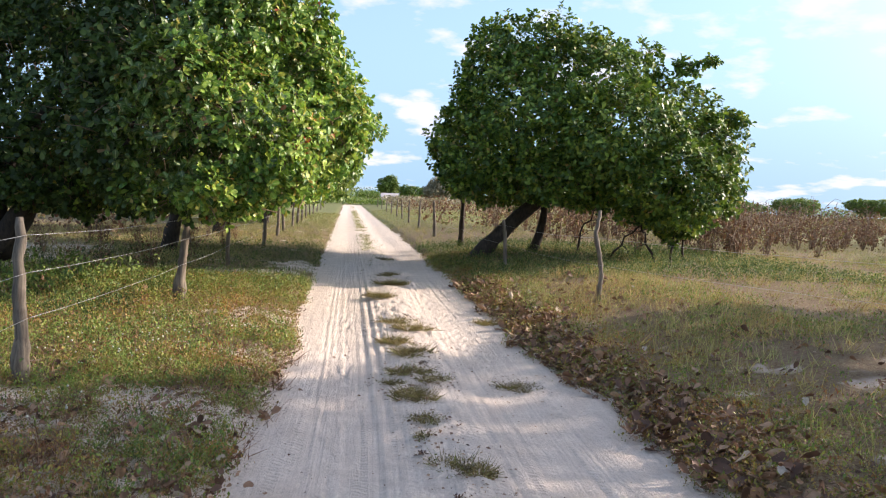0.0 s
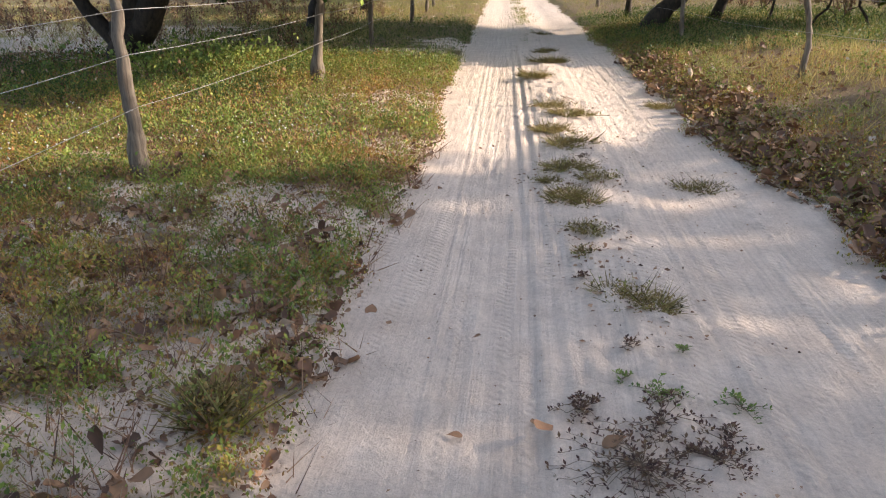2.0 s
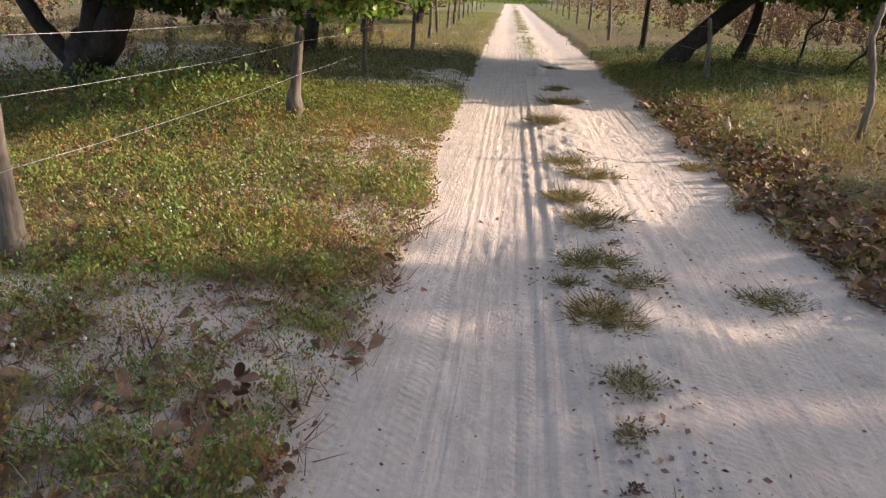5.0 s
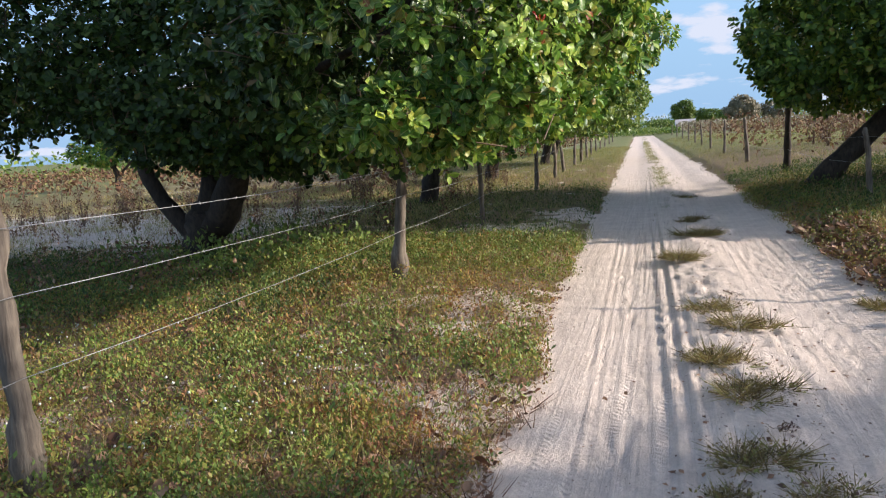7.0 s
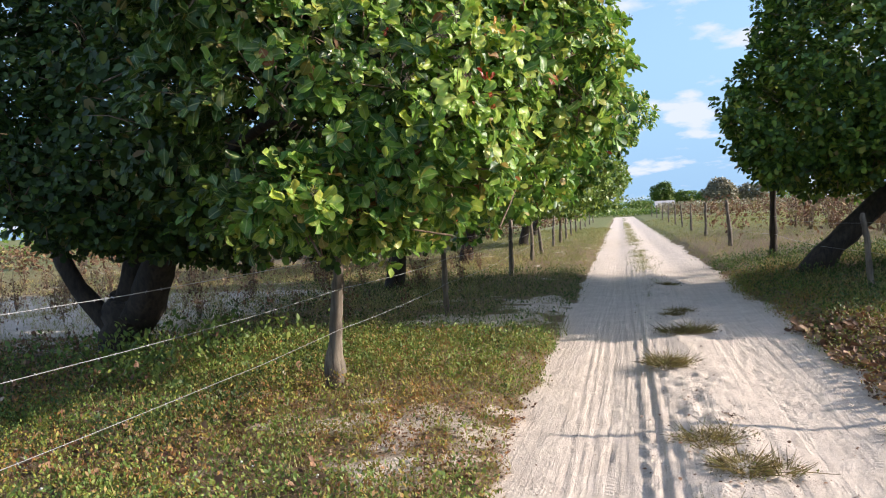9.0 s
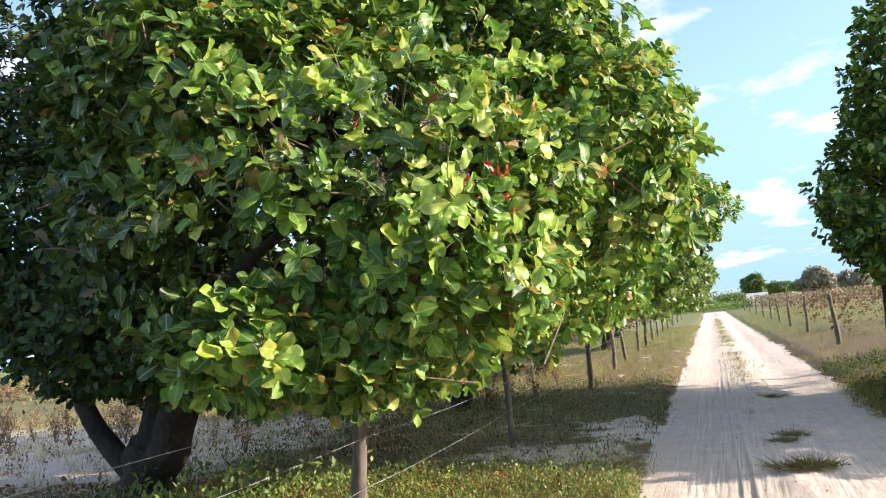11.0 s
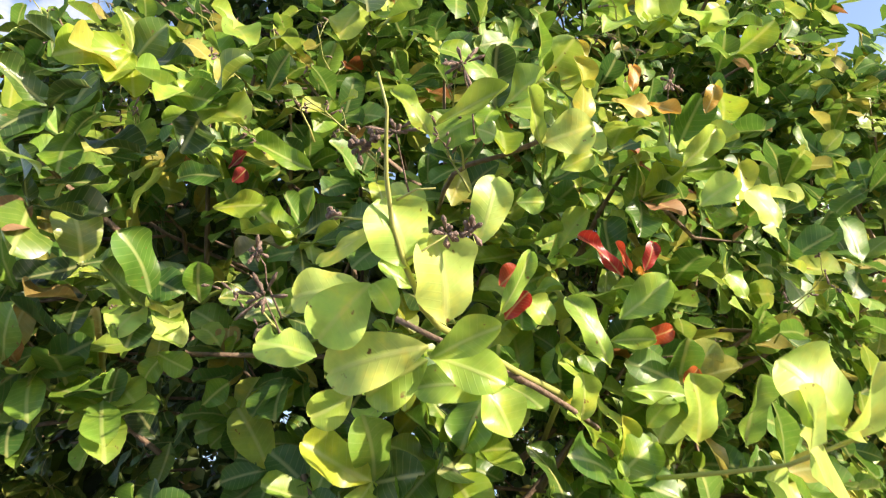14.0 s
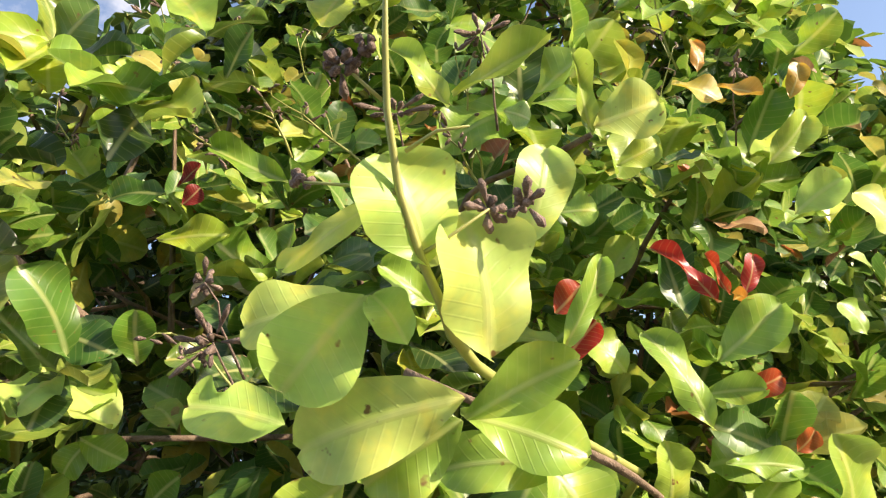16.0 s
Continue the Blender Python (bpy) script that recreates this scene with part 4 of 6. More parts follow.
BOUGH_RIGHT = [((-0.546, 10.417, 2.65), (-0.558, 10.367, 2.72), 0.55),
              ((-0.553, 10.444, 2.685), (-0.453, 10.488, 2.716), 0.46),
              ((-0.55, 10.544, 2.721), (-0.525, 10.56, 2.712), 2.13),
              ((-0.354, 10.876, 2.699), (-0.277, 10.893, 2.75), 0.74),
              ((-0.484, 10.618, 2.687), (-0.468, 10.576, 2.773), 0.49),
              ((-0.485, 10.678, 2.674), (-0.432, 10.694, 2.69), 1.03),
              ((-0.535, 10.664, 2.427), (-0.545, 10.628, 2.464), 1.36),
              ((-0.497, 10.776, 2.41), (-0.437, 10.809, 2.401), 0.83),
              ((-0.518, 10.855, 2.345), (-0.434, 10.912, 2.337), 0.54),
              ((-0.573, 10.782, 2.3), (-0.537, 10.757, 2.362), 0.99),
              ((-0.52, 10.914, 2.289), (-0.464, 10.914, 2.331), 1.03),
              ((-0.338, 11.016, 2.484), (-0.338, 10.984, 2.525), 1.28),
              ((-0.56, 10.655, 2.635), (-0.52, 10.675, 2.633), 1.35)]
SHOOT_RED = [((-0.435, 10.717, 2.484), (-0.458, 10.661, 2.554), 0.42),
              ((-0.422, 10.722, 2.49), (-0.428, 10.692, 2.534), 0.44),
              ((-0.412, 10.751, 2.496), (-0.383, 10.747, 2.533), 0.79),
              ((-0.53, 10.517, 2.455), (-0.5, 10.52, 2.474), 1.31),
              ((-0.55, 10.552, 2.42), (-0.507, 10.555, 2.449), 0.89),
              ((-0.48, 10.836, 2.416), (-0.42, 10.86, 2.423), 0.8),
              ((-0.457, 10.953, 2.355), (-0.426, 10.957, 2.372), 1.22),
              ((-0.953, 10.401, 2.761), (-0.917, 10.412, 2.781), 0.73),
              ((-0.957, 10.411, 2.741), (-0.93, 10.415, 2.755), 1.22)]
SHOOT_ORANGE = [((-0.414, 10.772, 2.811), (-0.358, 10.819, 2.791), 0.9),
                ((-0.367, 10.808, 2.799), (-0.325, 10.83, 2.765), 0.9),
                ((-0.381, 10.787, 2.82), (-0.36, 10.784, 2.87), 0.7),
                ((-0.49, 10.86, 2.95), (-0.47, 10.84, 3.01), 0.8),
                ((-0.5, 10.85, 2.94), (-0.55, 10.83, 2.96), 0.7),
                ((-0.3, 10.9, 2.79), (-0.265, 10.89, 2.83), 0.9),
                ((-0.43, 10.77, 2.5), (-0.4, 10.73, 2.49), 0.6)]
TO_WALKER = Vector((0.5, -0.7, -0.5))
SIDE_PALE = [((-0.16, 10.45, 2.2), (-0.175, 10.4, 2.26), 1.3), ((-0.15, 10.47, 2.19), (-0.115, 10.41, 2.25), 1.3), ((-0.2, 10.47, 2.2), (-0.14, 10.37, 2.175), 1.0), ((-0.23, 10.5, 2.16), (-0.2, 10.42, 2.11), 1.1), ((-0.14, 10.52, 2.14), (-0.09, 10.46, 2.09), 1.1)]
shoot_leaves = []
for key, rows_ in (("pale", SIDE_PALE), ("pale", SHOOT_PALE), ("bright", SHOOT_GREEN), ("leaf", BOUGH_LEFT), ("bright", BOUGH_RIGHT), ("red", SHOOT_RED), ("orange", SHOOT_ORANGE)):
    for i, (b, e, w) in enumerate(rows_):
        variant = 3 if rows_ is SHOOT_PALE and i in (4, 7) else i % 3
        if key == "pale" and rows_ is SHOOT_PALE and i < 2:
            b, e, variant = tuple(Vector(b) - TO_WALKER * 0.018), tuple(Vector(e) - TO_WALKER * 0.018), 0
        d = Vector(e) - Vector(b)
        face = TO_WALKER + Vector((0.6, 0.0, 0.45)) + Vector(rng.normal(size=3)) * 0.16
        shoot_leaves.append(near_leaf(b, d, face, d.length, key, variant, w * (0.95 if i == 5 else 1.18 if key == "pale" else 1.05)))
stem_pts = [(-0.9, 11.2, 2.3), (-0.583, 10.751, 2.341), (-0.573, 10.601, 2.358), (-0.527, 10.364, 2.372), (-0.52, 10.328, 2.385), (-0.507, 10.301, 2.398), (-0.499, 10.274, 2.42), (-0.491, 10.25, 2.453), (-0.473, 10.224, 2.496), (-0.457, 10.209, 2.527), (-0.443, 10.197, 2.551), (-0.438, 10.181, 2.583)]
sv, sf = tube(np.array(stem_pts), np.linspace(0.0055, 0.0014, len(stem_pts)), 7, 0.1, 3)
side_pcs = [(sv, sf)]
for q in (((-0.492, 10.249, 2.453), (-0.514, 10.226, 2.461), (-0.533, 10.208, 2.465)), ((-0.476, 10.242, 2.474), (-0.453, 10.246, 2.479), (-0.434, 10.254, 2.476)), ((-0.499, 10.274, 2.42), (-0.483, 10.284, 2.429), (-0.454, 10.295, 2.442)), ((-0.473, 10.221, 2.501), (-0.482, 10.204, 2.52), (-0.488, 10.198, 2.528))):
    side_pcs.append(tube(np.array(q), [0.0016, 0.0012, 0.0008], 6, 0.1, 4))
sv, sf = join(side_pcs)
side_pcs.append(tube(bend((-0.7, 11.1, 2.25), (-0.15, 10.46, 2.19), -0.03, 7, 0.02, 6), np.linspace(0.006, 0.002, 7), 6, 0.1, 5))
sv, sf = join(side_pcs)
shoot = part("shoot", quads_mesh("shoot", sv, sf, stem_mat), main_tree, "yellow-green young shoot")
for ob in shoot_leaves:
    m = ob.matrix_basis.copy()
    m.translation += main_tree.location
    ob.parent = shoot
    ob.matrix_basis = m
flower_pcs = []
flower_mat = make_wood("dry_flower", (0.14, 0.095, 0.075), (0.34, 0.25, 0.2), 30.0, 1.0)
for k, (c, reach) in enumerate((((-0.486, 10.199, 2.525), 0.014), ((-0.459, 10.302, 2.447), 0.014), ((-0.442, 10.323, 2.452), 0.012), ((-0.796, 10.339, 2.478), 0.03), ((-0.539, 10.211, 2.471), 0.007), ((-0.819, 10.345, 2.553), 0.022), ((-0.466, 10.202, 2.529), 0.009), ((-0.625, 10.441, 2.706), 0.025), ((-0.349, 10.915, 2.889), 0.03), ((-0.555, 10.538, 2.839), 0.03))):
    c = np.array(c)
    for j in range(14):
        o = rng.normal(size=3) * reach * 0.6
        flower_pcs.append(tube(np.array([c + o * 0.25, c + o * 0.8, c + o]), [0.0011, 0.0035, 0.0012], 5, 0.3, j))
    foot = c + np.array([-0.05, 0.09, -0.07])
    if k not in (3, 5, 7, 8, 9):
        continue
    flower_pcs.append(tube(bend(foot, c, 0.01, 5, 0.01, k), [0.0018, 0.0016, 0.0014, 0.0012, 0.001], 5, 0, k))
# grey-brown branches that show in the hollow of the bough
for k, pts in enumerate((((-2.735, 10.75, 3.647), (-2.144, 10.8, 3.409), (-2.007, 10.82, 3.234), (-1.845, 10.85, 3.061), (-1.5, 11.1, 2.85)),
                         ((-2.752, 10.8, 3.408), (-2.407, 10.8, 3.228), (-2.105, 10.85, 3.137), (-1.85, 10.87, 3.07)),
                         ((-1.909, 10.78, 3.384), (-1.911, 10.8, 3.262), (-1.9, 10.84, 3.13)),
                         ((-1.2, 10.48, 2.51), (-1.143, 10.55, 2.505), (-1.0, 10.8, 2.5)),
                         ((-0.9, 10.9, 2.78), (-0.744, 10.75, 2.809), (-0.617, 10.75, 2.781), (-0.529, 10.75, 2.783)),
                         ((-0.7, 10.5, 2.45), (-0.585, 10.6, 2.358), (-0.549, 10.65, 2.325), (-0.6, 10.9, 2.3)))):
    part("branch", limbs_mesh("branch", [(pts, 0.011 if k < 3 else 0.0045, 0.0045)], twig_mat, 60 + k, 7), main_tree, "thin grey-brown branch")


def panicle(foot, tip, seed):
    """A spent flower stalk: a yellowish stem, short side stalks and dry buds."""
    rp = np.random.default_rng(seed)
    q = bend(foot, tip, 0.008, 7, 0.012, seed)
    stems, buds = [tube(q, np.linspace(0.0022, 0.001, 7), 5, 0.1, seed)], []
    way = unit(np.array(tip) - np.array(foot))
    ln = float(np.linalg.norm(np.array(tip) - np.array(foot)))
    for k in range(6):
        a = q[2 + k % 5]
        b = a + (unit(rp.normal(size=3)) * 0.8 + way * 0.7) * ln * rp.uniform(0.12, 0.28)
        stems.append(tube(bend(a, b, 0.003, 4, 0.004, k), [0.0013, 0.0011, 0.0009, 0.0008], 4, 0, k))
        for _ in range(3):
            o = rp.normal(size=3) * 0.006
            buds.append(tube(np.array([b + o * 0.2, b + o, b + o * 1.5]), [0.001, 0.0028, 0.001], 5, 0.3, k))
    return stems, buds


stalks, buds = [], []
rp = np.random.default_rng(88)
SPENT = [((-1.0, 10.5, 2.93), (-1.022, 10.4, 3.112)), ((-0.9, 10.55, 2.85), (-0.884, 10.45, 2.97)), ((-0.8, 10.6, 2.8), (-0.86, 10.48, 2.9)), ((-0.68, 10.7, 2.76), (-0.63, 10.6, 2.889)), ((-0.9, 10.5, 2.45), (-0.953, 10.4, 2.559)), ((-0.44, 11.0, 3.0), (-0.418, 10.9, 3.166)), ((-0.66, 10.68, 2.7), (-0.673, 10.6, 2.8)), ((-0.9, 10.5, 2.78), (-0.952, 10.4, 2.86)), ((-1.6, 10.4, 1.9), (-1.72, 10.28, 2.0)), ((-1.5, 10.4, 1.92), (-1.55, 10.27, 2.04))]
pool = MC[(np.linalg.norm(MC - np.array([-0.9, 11.2, 2.6]), axis=1) < 2.2)]
for c in pool[rp.permutation(len(pool))[:70]]:
    out = unit(c - np.array([-2.0, 12.3, 2.4])) + np.array([0, 0, 0.5])
    SPENT.append((tuple(c - out * 0.03), tuple(c + out * rp.uniform(0.07, 0.14))))
for k, (a, b) in enumerate(SPENT):
    if clear_of_path(np.array([b]), 0.45)[0]:
        s1, b1 = panicle(a, b, 900 + k)
        stalks += s1
        buds += b1
bloom_stem = part("spent_bloom", quads_mesh("spent_bloom", *join(stalks), stem_mat), main_tree, "thin yellowish spent flower stalks", kind="stuff")
part("dry_bloom", quads_mesh("dry_bloom", *join(buds), flower_mat), bloom_stem, "tiny withered brown buds", kind="stuff")
part("dry_bloom", quads_mesh("dry_bloom", *join(flower_pcs), flower_mat), shoot, "withered brown flower clusters", kind="stuff")

# the great tree across the track
RIGHT_LOBES = [((5.5, 22.58, 4.54), (2.84, 2.78, 2.35)), ((3.6, 22.4, 3.45), (1.6, 2.2, 1.55)), ((4.6, 25.4, 3.3), (1.9, 2.2, 1.6)), ((8.14, 22.23, 3.89), (2.35, 2.44, 1.83)), ((6.59, 22.58, 5.54), (2.09, 2.09, 1.3)), ((4.58, 22.23, 5.9), (1.65, 1.65, 1.17)), ((9.69, 21.53, 3.35), (1.22, 1.48, 1.04)), ((8.14, 20.92, 2.43), (1.91, 1.39, 1.22)), ((2.95, 21.71, 2.75), (0.7, 0.96, 0.8)), ((9.3, 22.05, 5.95), (0.45, 0.35, 0.3))]
RIGHT_LOBES_LOW = [((9.9, 22.0, 6.15), (0.35, 0.3, 0.12)), ((10.34, 21.53, 4.44), (0.61, 0.61, 0.3)), ((8.97, 21.18, 1.7), (0.78, 0.7, 0.78)), ((7.4, 23.4, 3.0), (1.9, 1.5, 1.1)), ((10.0, 22.7, 2.9), (1.3, 1.5, 1.3)), ((6.4, 24.6, 3.4), (2.2, 1.6, 1.2)), ((6.7, 19.9, 3.7), (1.7, 1.6, 1.3)), ((5.4, 21.2, 2.6), (1.7, 1.3, 0.8)), ((6.9, 22.2, 2.5), (1.6, 1.3, 0.75)), ((8.2, 19.6, 2.6), (1.6, 1.5, 1.2))]
RIGHT_LOBES = RIGHT_LOBES + RIGHT_LOBES_LOW
right_limbs = [([(3.45, 22.2, 0.15), (3.75, 22.2, 0.55), (4.4, 22.3, 1.2), (5.31, 22.4, 1.97)], 0.26, 0.2),
               ([(5.22, 22.4, 1.88), (5.95, 22.66, 2.98), (6.5, 22.75, 4.44)], 0.26, 0.08),
               ([(5.2, 22.9, 0.21), (5.45, 22.8, 0.95), (5.59, 22.7, 1.79), (5.24, 22.58, 2.8), (4.31, 22.49, 3.89)], 0.15, 0.07),
               ([(5.59, 22.4, 2.07), (6.86, 22.05, 2.71), (8.33, 21.88, 3.35), (9.6, 21.62, 3.53)], 0.16, 0.04),
               ([(7.78, 22.05, 4.44), (8.69, 22.14, 5.45), (9.6, 22.05, 6.09)], 0.06, 0.015)]
build_tree("cashew_tree", (3.45, 22.2, 0.3), right_limbs, RIGHT_LOBES, 52, 6, 0.15, 202, leaf_great_mat, KITE, "large old cashew tree with leaning dark trunks beside the track", twig_share=0.1, group="trees along the track", clumping=0.39)

SMALL_TREE = (-28.9, 40.2)
# trees behind one another along the left fence
ROW = [((-5.2, 22.6), [((-3.3, 21.8, 3.6), (2.5, 2.6, 2.1)), ((-1.7, 24.6, 3.8), (1.9, 2.3, 1.7)), ((-0.45, 26.2, 4.0), (1.25, 1.5, 0.95)), ((-5.4, 23.0, 3.8), (2.6, 3.0, 2.1)), ((-2.6, 23.0, 5.3), (2.0, 2.2, 1.2))], leaf_mat, 303),
       ((-5.6, 31.5), [((-3.4, 31.0, 3.4), (2.3, 3.2, 1.9)), ((-2.2, 33.6, 3.4), (1.7, 2.4, 1.7)), ((-5.8, 32.0, 3.6), (2.6, 3.0, 2.0))], leaf_far_mat, 404),
       ((-5.4, 43.0), [((-3.1, 42.0, 3.2), (2.3, 4.2, 1.7)), ((-1.5, 43.0, 3.2), (1.4, 2.6, 1.2)), ((-2.3, 46.0, 3.0), (1.9, 3.0, 1.5)), ((-5.6, 44.0, 3.2), (2.6, 4.0, 1.9))], leaf_far_mat, 505),
       ((-7.0, 58.0), [((-5.2, 58.0, 3.2), (2.6, 5.0, 1.8)), ((-4.4, 64.0, 3.0), (2.4, 4.0, 1.6))], leaf_far_mat, 606)]
for (bx, by), lobes, mat, seed in ROW:
    lb = [([(bx, by, 0.0), (bx + 0.1, by, 0.6), (bx + 0.3, by + 0.1, 1.4), (bx + 0.5, by, 2.4)], 0.26, 0.14)]
    for i, (c, r) in enumerate(lobes[:3]):
        lb.append(([(bx + 0.25, by, 1.1 + 0.2 * i), tuple((np.array((bx, by, 1.6)) + np.array(c)) / 2), c], 0.13, 0.04))
    build_tree("cashew_tree", (bx, by, 0.1), lb, lobes, 22 if by < 30 else 12, 6, 0.16 if by < 30 else 0.23, seed, mat, KITE if by < 30 else LOZENGE, "leafy cashew tree behind the wire fence", twig_share=0.12, group="trees along the track")

# a small sunlit tree far out in the left field
bx, by = SMALL_TREE
small_lobes = [((bx - 1.3, by, 2.3), (1.5, 1.5, 0.9)), ((bx + 0.3, by, 2.9), (1.3, 1.4, 0.8)), ((bx + 1.9, by, 2.4), (1.2, 1.3, 0.7)), ((bx - 0.2, by - 0.6, 1.9), (1.0, 1.0, 0.6))]
small_limbs = [([(bx, by, 0.0), (bx + 0.05, by, 0.5), (bx - 0.1, by, 1.0), (bx - 0.3, by, 1.6)], 0.26, 0.12), ([(bx, by, 0.7), (bx + 0.7, by, 1.3), (bx + 1.7, by, 2.1)], 0.13, 0.04), ([(bx - 0.1, by, 1.1), (bx - 0.8, by, 1.6), (bx - 1.4, by, 2.2)], 0.1, 0.03)]
build_tree("cashew_tree", (bx, by, 0.1), small_limbs, small_lobes, 14, 6, 0.2, 727, leaf_mat, KITE, "small sunlit cashew tree out in the dry field", twig_share=0.1, group="trees along the track")

# an unseen tree off the right verge, set to shade the start of the walk
shade_lobes = [((22.0, 9.6, 7.0), (3.2, 6.0, 2.5)), ((22.0, 8.3, 9.7), (3.0, 5.2, 2.3)), ((22.6, 1.5, 8.0), (3.4, 5.5, 3.6)), ((22.0, -6.0, 8.0), (3.2, 5.0, 3.6))]
shade_limbs = [([(23.0, 3.4, 0.0), (23.0, 3.4, 1.6), (22.9, 3.6, 3.4), (22.6, 3.8, 5.6)], 0.62, 0.36), ([(22.8, 3.6, 4.2), (22.4, 6.0, 5.6), (22.0, 9.4, 7.2)], 0.26, 0.07), ([(22.8, 3.6, 4.4), (22.6, 1.8, 6.2), (22.4, 0.2, 8.4)], 0.26, 0.07), ([(22.7, 3.4, 4.0), (22.3, -1.0, 6.0), (22.0, -6.0, 8.0)], 0.22, 0.06), ([(22.6, 3.8, 5.4), (22.3, 6.0, 7.6), (22.0, 8.2, 9.8)], 0.2, 0.05)]
build_tree("shade_tree", (23.0, 3.4, 0.3), shade_limbs, shade_lobes, 18.0, 6, 0.21, 707, leaf_dark_mat, LOZENGE, "tall airy tree shading the sandy track", twig_share=0.0, group="trees along the track", floor=0.5)

# ---- distance: woods, single trees and a white house ----
def far_tree(base, top, wide, seed, mat=leaf_far_mat, label="distant rounded green tree", bare_top=False):
    x, y = base
    rngt = np.random.default_rng(seed)
    lobes = [((x + rngt.uniform(-0.25, 0.25) * wide, y + rngt.uniform(-0.2, 0.2) * wide, top * rngt.uniform(0.5, 0.74)), (wide * rngt.uniform(0.26, 0.36), wide * 0.3, top * rngt.uniform(0.2, 0.28))) for _ in range(5)]
    lb = [([(x, y, 0), (x + 0.1, y, top * 0.3), (x, y, top * 0.6)], 0.045 * top, 0.02 * top)]
    for c, r in lobes[:3]:
        lb.append(([(x, y, top * 0.3), c], 0.02 * top, 0.008 * top))
    build_tree("tree", (x, y, 0), lb, lobes, 9 if wide < 9 else 5, 5, 0.042 * top + 0.13, seed, mat, LOZENGE, label, twig_share=0.0, group="far trees", floor=0.06 * top)


far_tree((5.2, 200.0), 7.6, 5.8, 811)
far_tree((10.5, 196.0), 5.6, 5.5, 812)
far_tree((15.5, 190.0), 5.2, 6.5, 813)
far_tree((-0.6, 250.0), 4.4, 7.5, 814, label="low domed tree at the end of the track")
far_tree((-9.0, 240.0), 3.4, 6.0, 815)
grey_leaf_mat = make_leaf_material("thin_grey_leaf", [(0.0, (0.2, 0.19, 0.13)), (0.6, (0.31, 0.28, 0.19)), (1.0, (0.42, 0.37, 0.27))], size=1.0)
far_tree((13.6, 150.0), 6.8, 6.6, 816, grey_leaf_mat, "thin greyish tree over the dry field")
far_tree((20.0, 152.0), 5.6, 6.0, 817, grey_leaf_mat, "thin greyish tree over the dry field")
for k, (x, y, t_, w_) in enumerate(((124, 242, 6.5, 18), (141, 240, 7.6, 18), (166, 238, 8.6, 16), (106, 250, 6.0, 18))):
    far_tree((x, y), t_, w_, 830 + k)


def far_wood(name, x0, x1, y0, y1, tall, n, seed, mat, label):
    rngw = np.random.default_rng(seed)
    c = np.stack([rngw.uniform(x0, x1, n), rngw.uniform(y0, y1, n), np.zeros(n)], -1)
    hgt = tall * (0.4 + 0.6 * fbm(c[:, 0] * 0.08, c[:, 1] * 0.08, seed, 3)) * rngw.uniform(0.1, 1.0, n)
    c[:, 2] = hgt + 0.2
    d = unit(rngw.normal(size=(n, 3)) + np.array([0, 0, 0.5]))
    f = unit(rngw.normal(size=(n, 3)) + np.array([0.4, -0.6, 0.6]))
    V, F = scatter(LOZENGE, c, d, f, rngw.uniform(0.3, 0.8, n) * tall * 0.08 + 0.3)
    ob = new(name, mesh_np(name, V, F, mat))
    return tagged(ob, label, "woods", kind="stuff")


far_wood("far_woods", -90, 290, 236, 256, 5.6, 42000, 901, leaf_far_mat, "distant low belt of green trees on the horizon")
far_wood("roadside_scrub", 3, 26, 125, 190, 2.3, 6000, 902, grey_leaf_mat, "greyish dry scrub along the far end of the field")
far_wood("left_scrub", -60, -12, 45, 120, 3.2, 3600, 903, leaf_far_mat, "green scrub beyond the left field")

far_wood("bend_scrub", -22, 6, 141, 160, 1.35, 6000, 904, leaf_far_mat, "low green bushes where the track turns off")

house = thing("house", 5.0, 182.0, 0.1, "small white house with a pale roof far down the track", "house")


def box_verts(x0, x1, y0, y1, z0, z1):
    V = np.array([(x, y, z) for z in (z0, z1) for x, y in ((x0, y0), (x1, y0), (x1, y1), (x0, y1))], float)
    return V, np.array([(0, 3, 2, 1), (4, 5, 6, 7), (0, 1, 5, 4), (1, 2, 6, 5), (2, 3, 7, 6), (3, 0, 4, 7)])


part("wall", quads_mesh("wall", *box_verts(3.2, 6.9, 182, 186, 0.0, 1.9), white_wall_mat, False), house)
rv = np.array([(2.9, 181.6, 1.8), (7.2, 181.6, 1.8), (7.2, 184, 2.7), (2.9, 184, 2.7), (7.2, 186.4, 1.8), (2.9, 186.4, 1.8), (2.9, 181.6, 1.9), (7.2, 181.6, 1.9), (7.2, 184, 2.82), (2.9, 184, 2.82), (7.2, 186.4, 1.9), (2.9, 186.4, 1.9)])
rf = np.array([(0, 3, 2, 1), (3, 5, 4, 2), (6, 7, 8, 9), (9, 8, 10, 11), (0, 1, 7, 6), (5, 11, 10, 4), (0, 6, 9, 3), (3, 9, 11, 5), (1, 2, 8, 7), (2, 4, 10, 8)])
part("roof", quads_mesh("roof", rv, rf, roof_mat, False), house)
part("door", quads_mesh("door", *box_verts(4.6, 5.3, 181.95, 182.0, 0.0, 1.6), bark_mat, False), house, "dark doorway")

